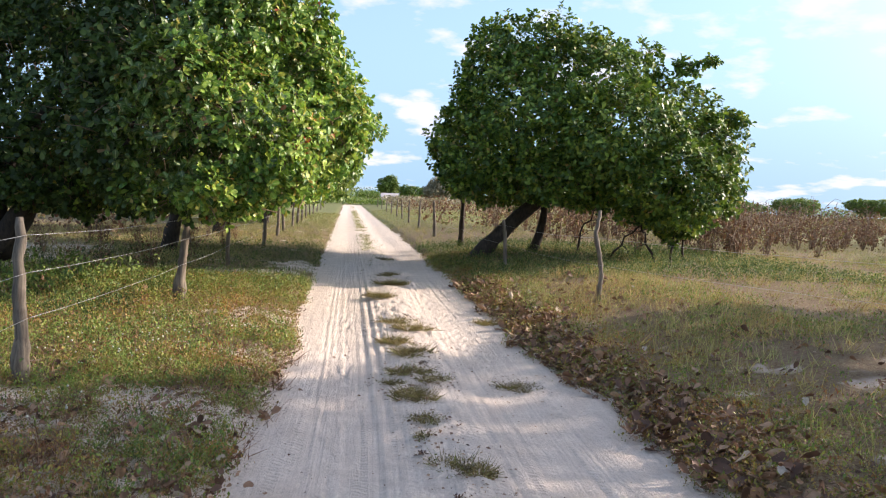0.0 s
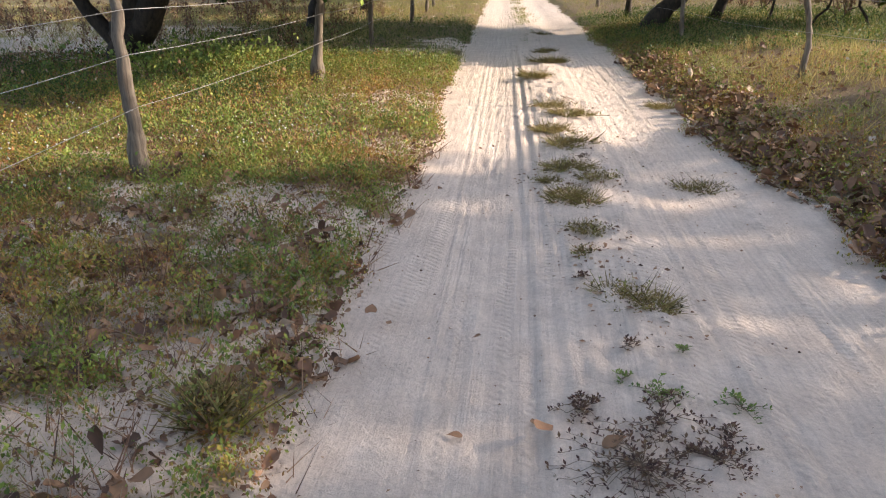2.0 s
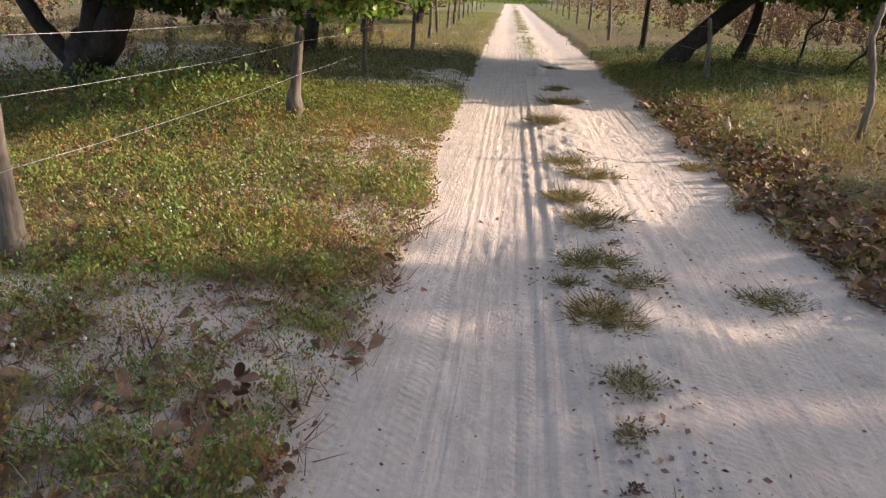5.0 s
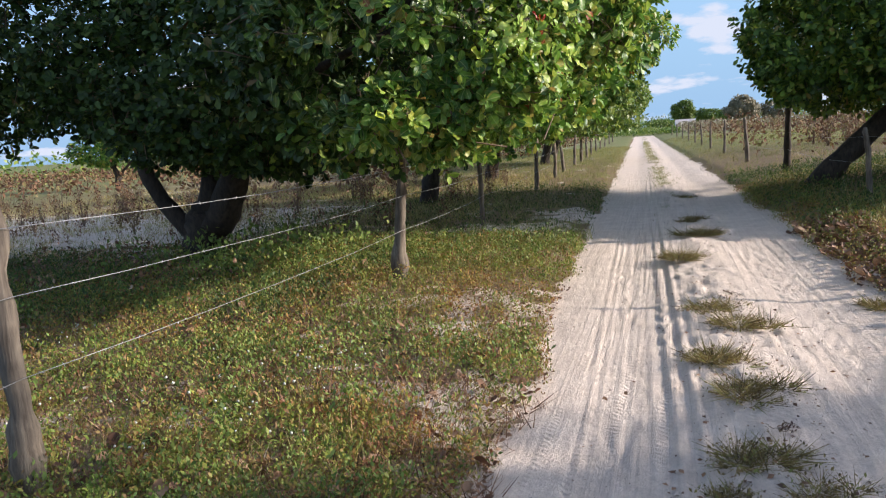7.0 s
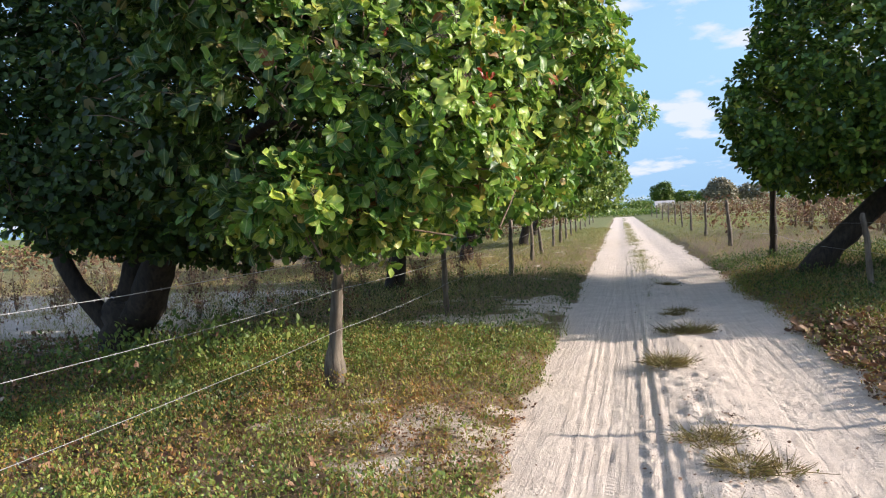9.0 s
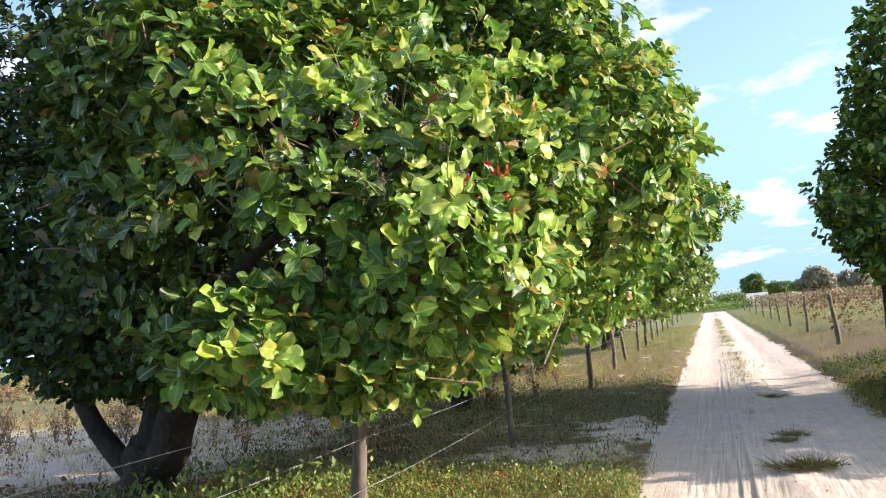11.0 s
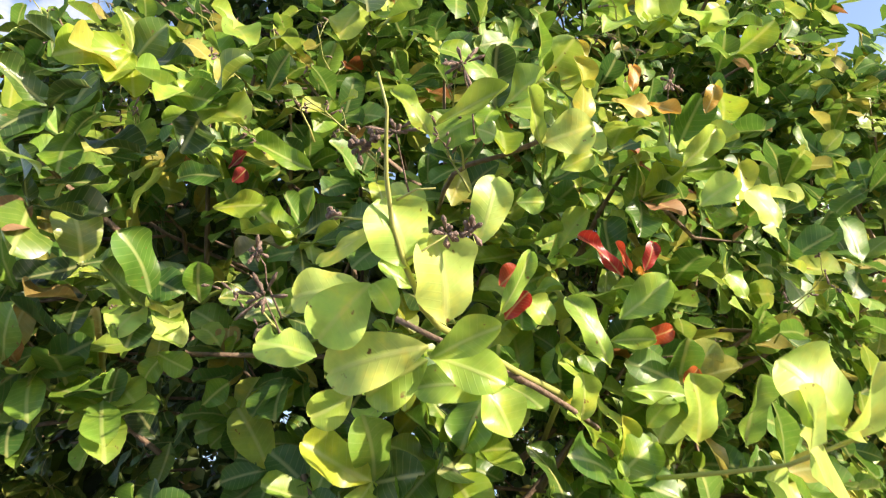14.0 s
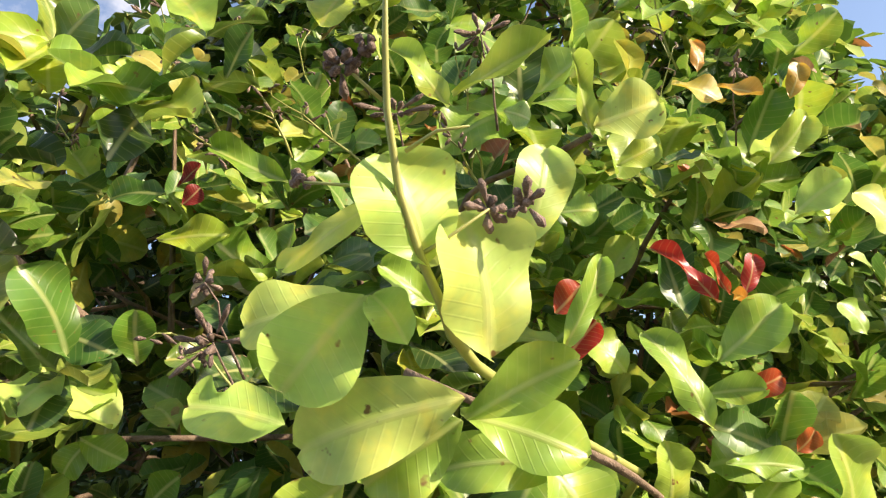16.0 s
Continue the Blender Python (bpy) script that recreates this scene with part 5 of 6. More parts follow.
# ---- fences ----
def post_mesh(x, y, z, tall, r, lean=(0.0, 0.0), crook=0.03, seed=0, knot=0.0, twisted=False):
    rngp = np.random.default_rng(seed)
    n = 19
    t = np.linspace(0, 1, n)
    pts = np.stack([x + lean[0] * t + crook * np.cumsum(rngp.normal(size=n)) * 0.35 * t, y + lean[1] * t + crook * np.cumsum(rngp.normal(size=n)) * 0.35 * t, z - 0.12 + (tall + 0.12) * t], -1)
    rad = r * (1.12 - 0.28 * t) * (1 + 0.10 * rngp.normal(size=n))
    if knot:
        rad += r * knot * np.exp(-((t - 0.2) / 0.10) ** 2)
        pts[:, 0] -= 0.5 * knot * r * np.exp(-((t - 0.2) / 0.12) ** 2)
    if twisted:
        pts[:, 0] += np.interp(t, (0, 0.2, 0.36, 0.55, 0.68, 0.76, 0.82, 1.0), (0.0, 0.03, 0.07, 0.045, 0.0, -0.03, 0.015, 0.03))
    rad[-1] *= 0.8
    return tube(pts, rad, 10, 0.22, seed)


def ground_z(x, y):
    return float(height(np.array([x]), np.array([y]))[0])


def wire_mesh(stops, sag, seed, barbs=True, r=0.0022):
    rngw = np.random.default_rng(seed)
    pcs = []
    for a, b in zip(stops[:-1], stops[1:]):
        ln = np.linalg.norm(np.array(b) - np.array(a))
        n = max(4, int(ln / 0.6))
        q = bend(a, b, -sag * ln / 6, n, 0.012, seed)
        pcs.append(tube(q, [r] * n, 5, 0, 0))
        if barbs and b[1] < 22:
            for s_ in np.arange(0.1, ln, 0.14):
                t_ = s_ / ln
                c = np.array([np.interp(t_, np.linspace(0, 1, n), q[:, k]) for k in range(3)])
                o = unit(rngw.normal(size=3)) * 0.013
                pcs.append(tube(np.array([c - o, c, c + o]), [0.0012, 0.0026, 0.0012], 4, 0, 0))
    return quads_mesh("wire", *join(pcs), wire_mat)


left_fence = thing("wire_fence", -2.45, 7.6, 0.05, "barbed wire fence on weathered wooden posts along the track", "fence", "fences")
LEFT_POSTS = [(-2.2, 1.0, 1.4, 0.055, 0.0, (0, 0)), (-2.5, 7.65, 1.42, 0.052, 0.35, (-0.03, 0.0)), (-2.52, 13.0, 1.45, 0.06, 0.75, (0.12, 0.0)), (-2.69, 17.95, 1.4, 0.045, 0.0, (0.0, 0.0)), (-2.97, 25.65, 1.45, 0.06, 0, (0, 0)), (-3.2, 31.0, 1.4, 0.06, 0, (0.05, 0)), (-3.4, 35.0, 1.45, 0.06, 0, (-0.1, 0)), (-3.55, 40.0, 1.4, 0.06, 0, (0.15, 0))]
LEFT_POSTS_FAR = [(-3.7, 44.5, 1.5, 0.07, 0, (0, 0)), (-3.9, 49.5, 1.4, 0.06, 0, (0, 0)), (-4.05, 54.0, 1.4, 0.06, 0, (0, 0)), (-4.25, 60.0, 1.4, 0.06, 0, (0, 0)), (-4.5, 67.0, 1.4, 0.06, 0, (0, 0)), (-4.8, 76.0, 1.4, 0.06, 0, (0, 0)), (-5.1, 86.0, 1.4, 0.06, 0, (0, 0)), (-5.5, 98.0, 1.4, 0.06, 0, (0, 0))]
LEFT_POSTS = LEFT_POSTS + LEFT_POSTS_FAR
for i, (x, y, tall, r, knot, lean) in enumerate(LEFT_POSTS):
    part("post", quads_mesh("post", *post_mesh(x, y, ground_z(x, y), tall, r, lean, 0.03, 40 + i, knot), post_mat), left_fence)
for hgt in (1.27, 0.95, 0.56):
    part("wire", wire_mesh([(x + lean[0] * hgt / tall + r, y, ground_z(x, y) + hgt + 0.02 * ((i * 7) % 3 - 1)) for i, (x, y, tall, r, knot, lean) in enumerate(LEFT_POSTS)], 0.04, int(hgt * 100)), left_fence, "rusty barbed strand")

right_fence = thing("wire_fence", 4.2, 12.95, 0.3, "sparse wire fence of crooked grey sticks by the field", "fence", "fences")
RIGHT_POSTS = [(7.4, 6.4, 1.4, 0.045, (0, 0)), (4.22, 13.0, 1.5, 0.04, (-0.10, 0.0)), (3.75, 19.0, 1.2, 0.045, (0, 0)), (3.6, 27.0, 3.4, 0.085, (0.05, 0)), (3.2, 33.0, 1.55, 0.07, (-0.05, 0)), (3.1, 42.0, 1.5, 0.06, (0, 0)), (2.95, 50.0, 1.5, 0.06, (0, 0)), (2.8, 57.0, 1.5, 0.06, (0, 0)), (2.65, 64.0, 1.5, 0.06, (0, 0)), (2.45, 73.0, 1.5, 0.06, (0, 0)), (2.2, 84.0, 1.5, 0.06, (0, 0)), (1.9, 98.0, 1.5, 0.06, (0, 0)), (1.5, 115.0, 1.5, 0.06, (0, 0))]
for i, (x, y, tall, r, lean) in enumerate(RIGHT_POSTS):
    part("post", quads_mesh("post", *post_mesh(x, y, ground_z(x, y), tall, r, lean, 0.03, 90 + i, 0.0, i == 1), bark_mat if i == 3 else post_mat), right_fence)
for hgt in (1.05, 0.6):
    part("wire", wire_mesh([(x + lean[0] * hgt / tall, y, ground_z(x, y) + hgt) for x, y, tall, r, lean in RIGHT_POSTS], 0.05, int(hgt * 70), False), right_fence)

# ---- growth on the ground ----
BLADE = (np.array([(-0.017, 0, 0), (0.017, 0, 0), (-0.013, 0.55, 0.06), (0.013, 0.55, 0.06), (0, 1.0, -0.03)], float), np.array([(0, 1, 3), (0, 3, 2), (2, 3, 4)]))
SLIP = (np.array([(0, 0, 0), (-0.24, 0.5, 0.06), (0.24, 0.5, 0.06), (0, 1, -0.05)], float), np.array([(0, 2, 1), (1, 2, 3)]))


SPEAR = (np.array([(-0.02, 0, 0), (0.02, 0, 0), (0, 1.0, 0.0)], float), np.array([(0, 1, 2)]))


def field_points(x0, x1, y0, y1, n, chance, seed):
    """Points of the plan, kept by a chance that depends on the place."""
    r_ = np.random.default_rng(seed)
    x, y = r_.uniform(x0, x1, n), r_.uniform(y0, y1, n)
    keep = r_.random(n) < chance(x, y)
    return x[keep], y[keep]


def clumps(x, y, per, spread, tall, size, seed, template, upright=0.5):
    """Small leaves or blades in clumps on the ground."""
    r_ = np.random.default_rng(seed)
    n = len(x)
    g = height(x, y)
    vig = r_.uniform(0.4, 1.3, n)
    X, D, N, L = [], [], [], []
    for k in range(per):
        ox, oy = r_.normal(size=n) * spread * vig, r_.normal(size=n) * spread * vig
        z = g + tall * vig * r_.random(n) ** 1.3 if len(template[0]) == 4 else g - 0.01
        X.append(np.stack([x + ox, y + oy, z], -1))
        d = r_.normal(size=(n, 3)) * (1 - upright)
        d[:, 2] = np.abs(d[:, 2]) + upright * r_.uniform(0.3, 1.2, n)
        D.append(unit(d))
        N.append(unit(r_.normal(size=(n, 3)) * 0.6 + np.array([0.2, -0.2, 1.0])) if len(template[0]) == 4 else unit(r_.normal(size=(n, 3))))
        L.append(size * vig * r_.uniform(0.5, 1.3, n))
    return scatter(template, np.concatenate(X), np.concatenate(D), np.concatenate(N), np.concatenate(L))


def stuff(name, VF, mat, label, category):
    return tagged(new(name, mesh_np(name, VF[0], VF[1], mat)), label, category, kind="stuff")


def left_side(x, y):
    return edges(y)[0] - x


def right_side(x, y):
    return x - edges(y)[1]


def left_cover(x, y):
    return sstep(0.1, 0.55, bare(x, y)) * (left_side(x, y) > -0.03) * (1 - 0.8 * sstep(-4.2, -5.4, x) * sstep(10.5, 13, y))


sparse = lambda x, y: left_cover(x, y) * (0.06 + 0.94 * sstep(0.43, 0.54, 0.5 * fbm(x * 1.7, y * 1.7, 81, 4) + 0.5 * fbm(x * 5.0, y * 5.0, 84, 3)))
fx, fy = field_points(-5.4, 0.2, 3.2, 8.8, 24000, sparse, 1)
stuff("low_weeds", clumps(fx, fy, 12, 0.04, 0.1, 0.023, 2, SLIP, 0.35), weed_mat, "low sprawling weeds on the sandy left verge", "weeds")
fx, fy = field_points(-5.4, 0.2, 3.2, 8.8, 11000, lambda x, y: sparse(x, y) * sstep(0.4, 0.6, fbm(x * 1.1, y * 1.1, 82, 3)), 33)
stuff("leafy_weeds", clumps(fx, fy, 14, 0.036, 0.13, 0.025, 34, SLIP, 0.45), green_weed_mat, "small green weeds on the sandy left verge", "weeds")
fx, fy = field_points(-6.5, 0.2, 3.2, 9.0, 4200, sparse, 3)
stuff("verge_grass", clumps(fx, fy, 12, 0.035, 0.0, 0.11, 4, SPEAR, 0.45), straw_mat, "thin dry grass on the left verge", "grass")
dense = lambda x, y: left_cover(x, y) * sstep(7.3, 9.3, y + 3.4 * (fbm(x * 1.3, y * 1.3, 76, 3) - 0.5)) * (1 - 0.65 * sstep(15.0, 17.0, y)) * (0.35 + 0.65 * sstep(0.3, 0.6, fbm(x * 1.3, y * 1.3, 83, 3)))
fx, fy = field_points(-8.0, 0.2, 6.6, 15.8, 20000, dense, 5)
stuff("green_weeds", clumps(fx, fy, 12, 0.04, 0.18, 0.03, 6, SLIP, 0.45), weed_mat, "yellow-green weeds along the fence", "weeds")
fx, fy = field_points(-8.0, 0.2, 6.6, 16.5, 16000, lambda x, y: dense(x, y) * sstep(0.36, 0.56, fbm(x * 0.7, y * 0.7, 85, 3)), 7)
stuff("fresh_weeds", clumps(fx, fy, 14, 0.042, 0.2, 0.031, 8, SLIP, 0.5), green_weed_mat, "fresh green weeds along the fence", "weeds")
fx, fy = field_points(-9.0, 0.2, 8.2, 22.0, 3200, dense, 35)
stuff("fence_grass", clumps(fx, fy, 9, 0.05, 0.0, 0.15, 36, SPEAR, 0.6), straw_mat, "thin dry grass among the weeds by the fence", "grass")
fx, fy = field_points(-12, 0.0, 15.0, 70.0, 21000, lambda x, y: (left_side(x, y) > 0.1) * (0.15 + 0.85 * np.maximum(sstep(0.2, 0.6, bare(x, y)), sstep(22, 26, y))) * (0.3 + 0.7 * fbm(x, y, 86, 3)), 9)
stuff("left_grass", clumps(fx, fy, 8, 0.09, 0.0, 0.19, 10, SPEAR, 0.6), verge_mat, "rough dry grass beside the far track", "grass")
fx, fy = field_points(-4.6, 0.1, 3.3, 9.5, 9500, lambda x, y: (left_side(x, y) > 0.02) * (0.25 + 0.75 * fbm(x * 3.0, y * 3.0, 96, 3)), 61)
stuff("verge_sprouts", clumps(fx, fy, 9, 0.04, 0.06, 0.018, 62, SLIP, 0.4), weed_mat, "tiny brown and green sprouts on the sandy verge", "weeds")
fx, fy = field_points(-4.6, -0.2, 3.8, 9.0, 330, lambda x, y: (left_side(x, y) > 0.15) * 0.8, 63)
stuff("tall_sprouts", clumps(fx, fy, 34, 0.024, 0.17, 0.023, 64, SLIP, 0.65), green_weed_mat, "single upright green weeds on the verge", "weeds")
fx, fy = field_points(-4.8, 0.0, 3.4, 9.5, 3800, lambda x, y: (left_side(x, y) > -0.05) * (0.15 + 0.85 * sstep(0.42, 0.58, fbm(x * 2.2, y * 2.2, 103, 3))), 104)
stuff("dead_stems", clumps(fx, fy, 7, 0.05, 0.0, 0.17, 105, SPEAR, 0.28), litter_mat, "sprawling dead brown stems on the sandy verge", "weeds")
# stubble and dark dead tufts on the pale sand under and beyond the tree
fx, fy = field_points(-16, -3.5, 11.0, 30.0, 700, lambda x, y: 0.8 * sstep(-4.0, -5.2, x) + 0.1, 37)
stuff("stubble", clumps(fx, fy, 14, 0.05, 0.30, 0.07, 38, SLIP, 0.6), litter_mat, "dark dead stalks on the sand beyond the fence", "stubble")
fx, fy = field_points(-22, -3.2, 11.0, 34.0, 16000, lambda x, y: 0.12 + 0.3 * sstep(17, 20, y) + 0.55 * sstep(0.5, 0.65, fbm(x * 0.4, y * 0.4, 98, 3)), 39)
stuff("field_grass", clumps(fx, fy, 8, 0.06, 0.0, 0.2, 40, SPEAR, 0.6), straw_mat, "thin dry grass in the left field", "grass")
fx, fy = field_points(-7.6, -3.4, 12.6, 15.4, 420, lambda x, y: np.exp(-((x + 5.0) / 1.3) ** 2) * 0.9, 41)
stuff("trunk_weeds", clumps(fx, fy, 14, 0.08, 0.42, 0.085, 42, SLIP, 0.3), green_weed_mat, "dark leafy undergrowth round the tree trunk", "weeds")
# dark growth and litter spread to darken the ground shaded by the crown
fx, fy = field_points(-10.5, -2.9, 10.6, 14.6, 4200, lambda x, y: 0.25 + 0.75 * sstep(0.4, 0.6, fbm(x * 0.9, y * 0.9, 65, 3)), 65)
stuff("shady_undergrowth", clumps(fx, fy, 10, 0.06, 0.2, 0.04, 66, SLIP, 0.5), shade_weed_mat, "undergrowth coloured dark for the shade beneath the overhanging crown", "weeds")
fx, fy = field_points(-10.5, -2.6, 10.4, 16.0, 9000, lambda x, y: 0.35 + 0.65 * fbm(x * 1.6, y * 1.6, 67, 3), 67)
n = len(fx)
r0 = np.random.default_rng(68)
stuff("shady_litter", scatter(KITE, np.stack([fx, fy, height(fx, fy) + r0.uniform(0.004, 0.03, n)], -1), unit(r0.normal(size=(n, 3)) * np.array([1, 1, 0.2])), unit(r0.normal(size=(n, 3)) * 0.4 + np.array([0, 0, 1.0])), r0.uniform(0.06, 0.13, n)), litter_mat, "fallen brown leaves beneath the cashew crown", "leaves")
# right verge
edge_r = lambda x, y: (right_side(x, y) > -0.12) * (0.25 + 0.75 * fbm(x * 2.0, y * 2.0, 87, 3)) * sstep(1.8, 0.3, right_side(x, y))
fx, fy = field_points(1.8, 5.8, 3.5, 24.0, 30000, edge_r, 11)
stuff("edge_weeds", clumps(fx, fy, 12, 0.045, 0.15, 0.028, 12, SLIP, 0.4), weed_mat, "brownish weeds lining the right wheel track", "weeds")
meadow = lambda x, y: (right_side(x, y) > 0.0) * (0.15 + 0.85 * sstep(0.36, 0.6, fbm(x * 0.7, y * 0.7, 77, 4)))
fx, fy = field_points(2.0, 17.0, 4.0, 26.0, 22000, lambda x, y: meadow(x, y) * (1 - 0.75 * sstep(2.6, 5.0, right_side(x, y))) * sstep(0.5, 1.3, right_side(x, y)) * (0.45 + 0.55 * sstep(6.0, 9.5, y - 0.35 * (x - 3.0))), 13)
stuff("straw_grass", clumps(fx, fy, 9, 0.05, 0.0, 0.2, 14, SPEAR, 0.62), straw_mat, "shin-high straw-coloured grass on the right verge", "grass")
fx, fy = field_points(2.0, 20.0, 4.0, 26.0, 15000, lambda x, y: meadow(x, y) * sstep(0.1, 0.8, right_side(x, y)), 15)
stuff("meadow_weeds", clumps(fx, fy, 11, 0.055, 0.14, 0.03, 16, SLIP, 0.45), weed_mat, "yellowish weeds among the dry grass", "weeds")
fx, fy = field_points(2.0, 19.0, 4.0, 26.0, 20000, lambda x, y: meadow(x, y) * sstep(0.2, 1.2, right_side(x, y)) * sstep(0.42, 0.58, fbm(x * 0.5, y * 0.5, 79, 3)), 43)
stuff("meadow_greens", clumps(fx, fy, 10, 0.055, 0.13, 0.036, 44, SLIP, 0.5), green_weed_mat, "fresh green weeds among the dry grass", "weeds")
fx, fy = field_points(-0.5, 24.0, 26.0, 90.0, 20000, lambda x, y: (right_side(x, y) > 0.1) * (0.3 + 0.7 * fbm(x, y, 88, 3)), 17)
stuff("right_grass", clumps(fx, fy, 8, 0.1, 0.0, 0.2, 18, SPEAR, 0.6), verge_mat, "rough dry grass beside the far field", "grass")
# both weed beds below the trees have the shade put into their colour
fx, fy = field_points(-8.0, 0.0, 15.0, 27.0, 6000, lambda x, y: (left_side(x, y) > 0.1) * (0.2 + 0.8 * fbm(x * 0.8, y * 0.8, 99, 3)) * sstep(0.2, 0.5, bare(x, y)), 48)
stuff("shade_weeds", clumps(fx, fy, 8, 0.06, 0.16, 0.045, 49, SLIP, 0.5), shade_weed_mat, "weeds coloured darker for the shade of the fence trees", "weeds")
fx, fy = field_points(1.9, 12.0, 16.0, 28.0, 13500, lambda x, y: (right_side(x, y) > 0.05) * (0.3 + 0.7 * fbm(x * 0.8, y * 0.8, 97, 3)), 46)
stuff("shade_greens", clumps(fx, fy, 8, 0.055, 0.2, 0.046, 47, SLIP, 0.55), shade_weed_mat, "weeds coloured darker for the shade of the great tree", "weeds")
# grass in the middle of the far track
fx, fy = field_points(-4.0, 2.0, 19.0, 130.0, 60000, lambda x, y: np.exp(-((x - axis(y) + 0.03) / 0.24) ** 2) * (0.12 + 0.88 * sstep(0.4, 0.55, fbm(x * 0.6, y * 0.45, 89, 3))) * (0.25 + 0.75 * sstep(22, 32, y)), 19)
stuff("middle_grass", clumps(fx, fy, 8, 0.06, 0.0, 0.12, 20, BLADE, 0.4), verge_mat, "short grass strip between the far wheel tracks", "grass")
# fallen leaves
r_ = np.random.default_rng(21)
lx1, ly1 = field_points(-3.8, 0.0, 3.2, 11.0, 17000, lambda x, y: (left_side(x, y) > 0.0) * (0.1 + 0.5 * left_cover(x, y) + 0.4 * sstep(0.7, 0.15, left_side(x, y))) * (0.12 + 0.88 * sstep(0.42, 0.6, fbm(x * 3.4, y * 3.4, 91, 3))) * (1 - 0.7 * sstep(6.6, 8.0, y)), 22)
lx2, ly2 = field_points(1.9, 5.4, 3.5, 17.0, 19000, lambda x, y: (right_side(x, y) > -0.1) * (0.05 + 0.95 * sstep(0.95, 0.25, right_side(x, y))) * (0.35 + 0.65 * fbm(x * 2.2, y * 2.2, 94, 3)), 23)
lx, ly = np.concatenate([lx1, lx2]), np.concatenate([ly1, ly2])
n = len(lx)
lp = np.stack([lx, ly, height(lx, ly) + r_.uniform(0.004, 0.035, n) + 0.1 * (lx > axis(ly)) * r_.random(n) ** 2], -1)
ld = unit(np.concatenate([r_.normal(size=(n, 2)), r_.normal(size=(n, 1)) * 0.25], 1))
lf = unit(r_.normal(size=(n, 3)) * 0.42 + np.array([0, 0, 1.0]))
CURLED = leaf_template(blunt(0.3, 5, 0.6), 0.3, -0.3, 0.05)
stuff("leaf_litter", scatter(CURLED, lp, ld, lf, 0.035 + 0.03 * (lx > axis(ly)) + 0.075 * r_.random(n) ** 1.6), litter_mat, "dry brown cashew leaves fallen on the verges", "leaves")
fallen_me = [mesh_np("fallen_leaf", t[0], t[1], litter_mat, smooth=True, uv=t[2]) for t in (leaf_template((0.01, 0.14, 0.26, 0.33, 0.3, 0.2, 0.04), 0.25, -0.25), leaf_template((0.01, 0.12, 0.25, 0.33, 0.3, 0.2, 0.05), 0.1, 0.35))]
for i, (x, y, s_) in enumerate(((0.63, 4.72, 0.12), (-0.29, 5.75, 0.10), (-0.46, 5.08, 0.13), (0.22, 4.63, 0.06), (0.26, 5.46, 0.045), (0.14, 5.55, 0.04), (-0.16, 5.56, 0.05), (0.9, 4.62, 0.1), (-0.85, 4.74, 0.12), (-0.2, 8.03, 0.06), (0.55, 4.8, 0.05), (-0.7, 5.6, 0.11), (-0.55, 5.9, 0.12), (-0.9, 5.35, 0.12), (-1.1, 5.0, 0.1), (0.05, 9.6, 0.05))):
    ob = new("fallen_leaf", fallen_me[i % 2])
    ob.matrix_world = Matrix.Translation((x, y, ground_z(x, y) + 0.012)) @ Euler((r_.uniform(-0.2, 0.2), r_.uniform(-0.2, 0.2), r_.uniform(0, 6.28))).to_matrix().to_4x4() @ Matrix.Scale(s_, 4)
    tagged(ob, "dry brown cashew leaf lying on the sand", "leaf", "fallen leaves")


# scraps of dry leaf strewn over both verges
sx1, sy1 = field_points(-6.0, 0.0, 3.2, 13.0, 46000, lambda x, y: (left_side(x, y) > 0.0) * (0.2 + 0.8 * sstep(0.38, 0.62, fbm(x * 2.3, y * 2.3, 92, 3))) * (0.55 + 0.45 * sstep(1.6, 0.2, left_side(x, y))), 51)
sx2, sy2 = field_points(1.8, 9.0, 3.2, 14.0, 34000, lambda x, y: (right_side(x, y) > -0.15) * (0.15 + 0.85 * np.maximum(sstep(1.3, 0.1, right_side(x, y)), 0.7 * (1 - sstep(5.0, 8.0, y)))) * (0.3 + 0.7 * sstep(0.38, 0.6, fbm(x * 2.0, y * 2.0, 93, 3))), 52)
sx_, sy_ = np.concatenate([sx1, sx2]), np.concatenate([sy1, sy2])
ns = len(sx_)
sp_ = np.stack([sx_, sy_, height(sx_, sy_) + r_.uniform(0.003, 0.025, ns)], -1)
stuff("dry_scraps", scatter(LOZENGE, sp_, unit(np.concatenate([r_.normal(size=(ns, 2)), r_.normal(size=(ns, 1)) * 0.3], 1)), unit(r_.normal(size=(ns, 3)) * 0.5 + np.array([0, 0, 1.0])), r_.uniform(0.014, 0.05, ns)), litter_mat, "small scraps of dry brown leaf on the verges", "leaf scraps")


# crumbs of bark and twig on the bare sand
cx_, cy_ = field_points(-0.6, 2.6, 3.4, 13.0, 900, lambda x, y: (left_side(x, y) < 0) & (right_side(x, y) < 0), 45)
nc = len(cx_)
cp = np.stack([cx_, cy_, height(cx_, cy_) + 0.004], -1)
stuff("twig_crumbs", scatter(LOZENGE, cp, unit(np.concatenate([r_.normal(size=(nc, 2)), r_.normal(size=(nc, 1)) * 0.2], 1)), unit(r_.normal(size=(nc, 3)) * 0.4 + np.array([0, 0, 1.0])), 0.006 + 0.022 * r_.random(nc) ** 3), litter_mat, "dark crumbs of leaf and twig strewn on the sand", "debris")


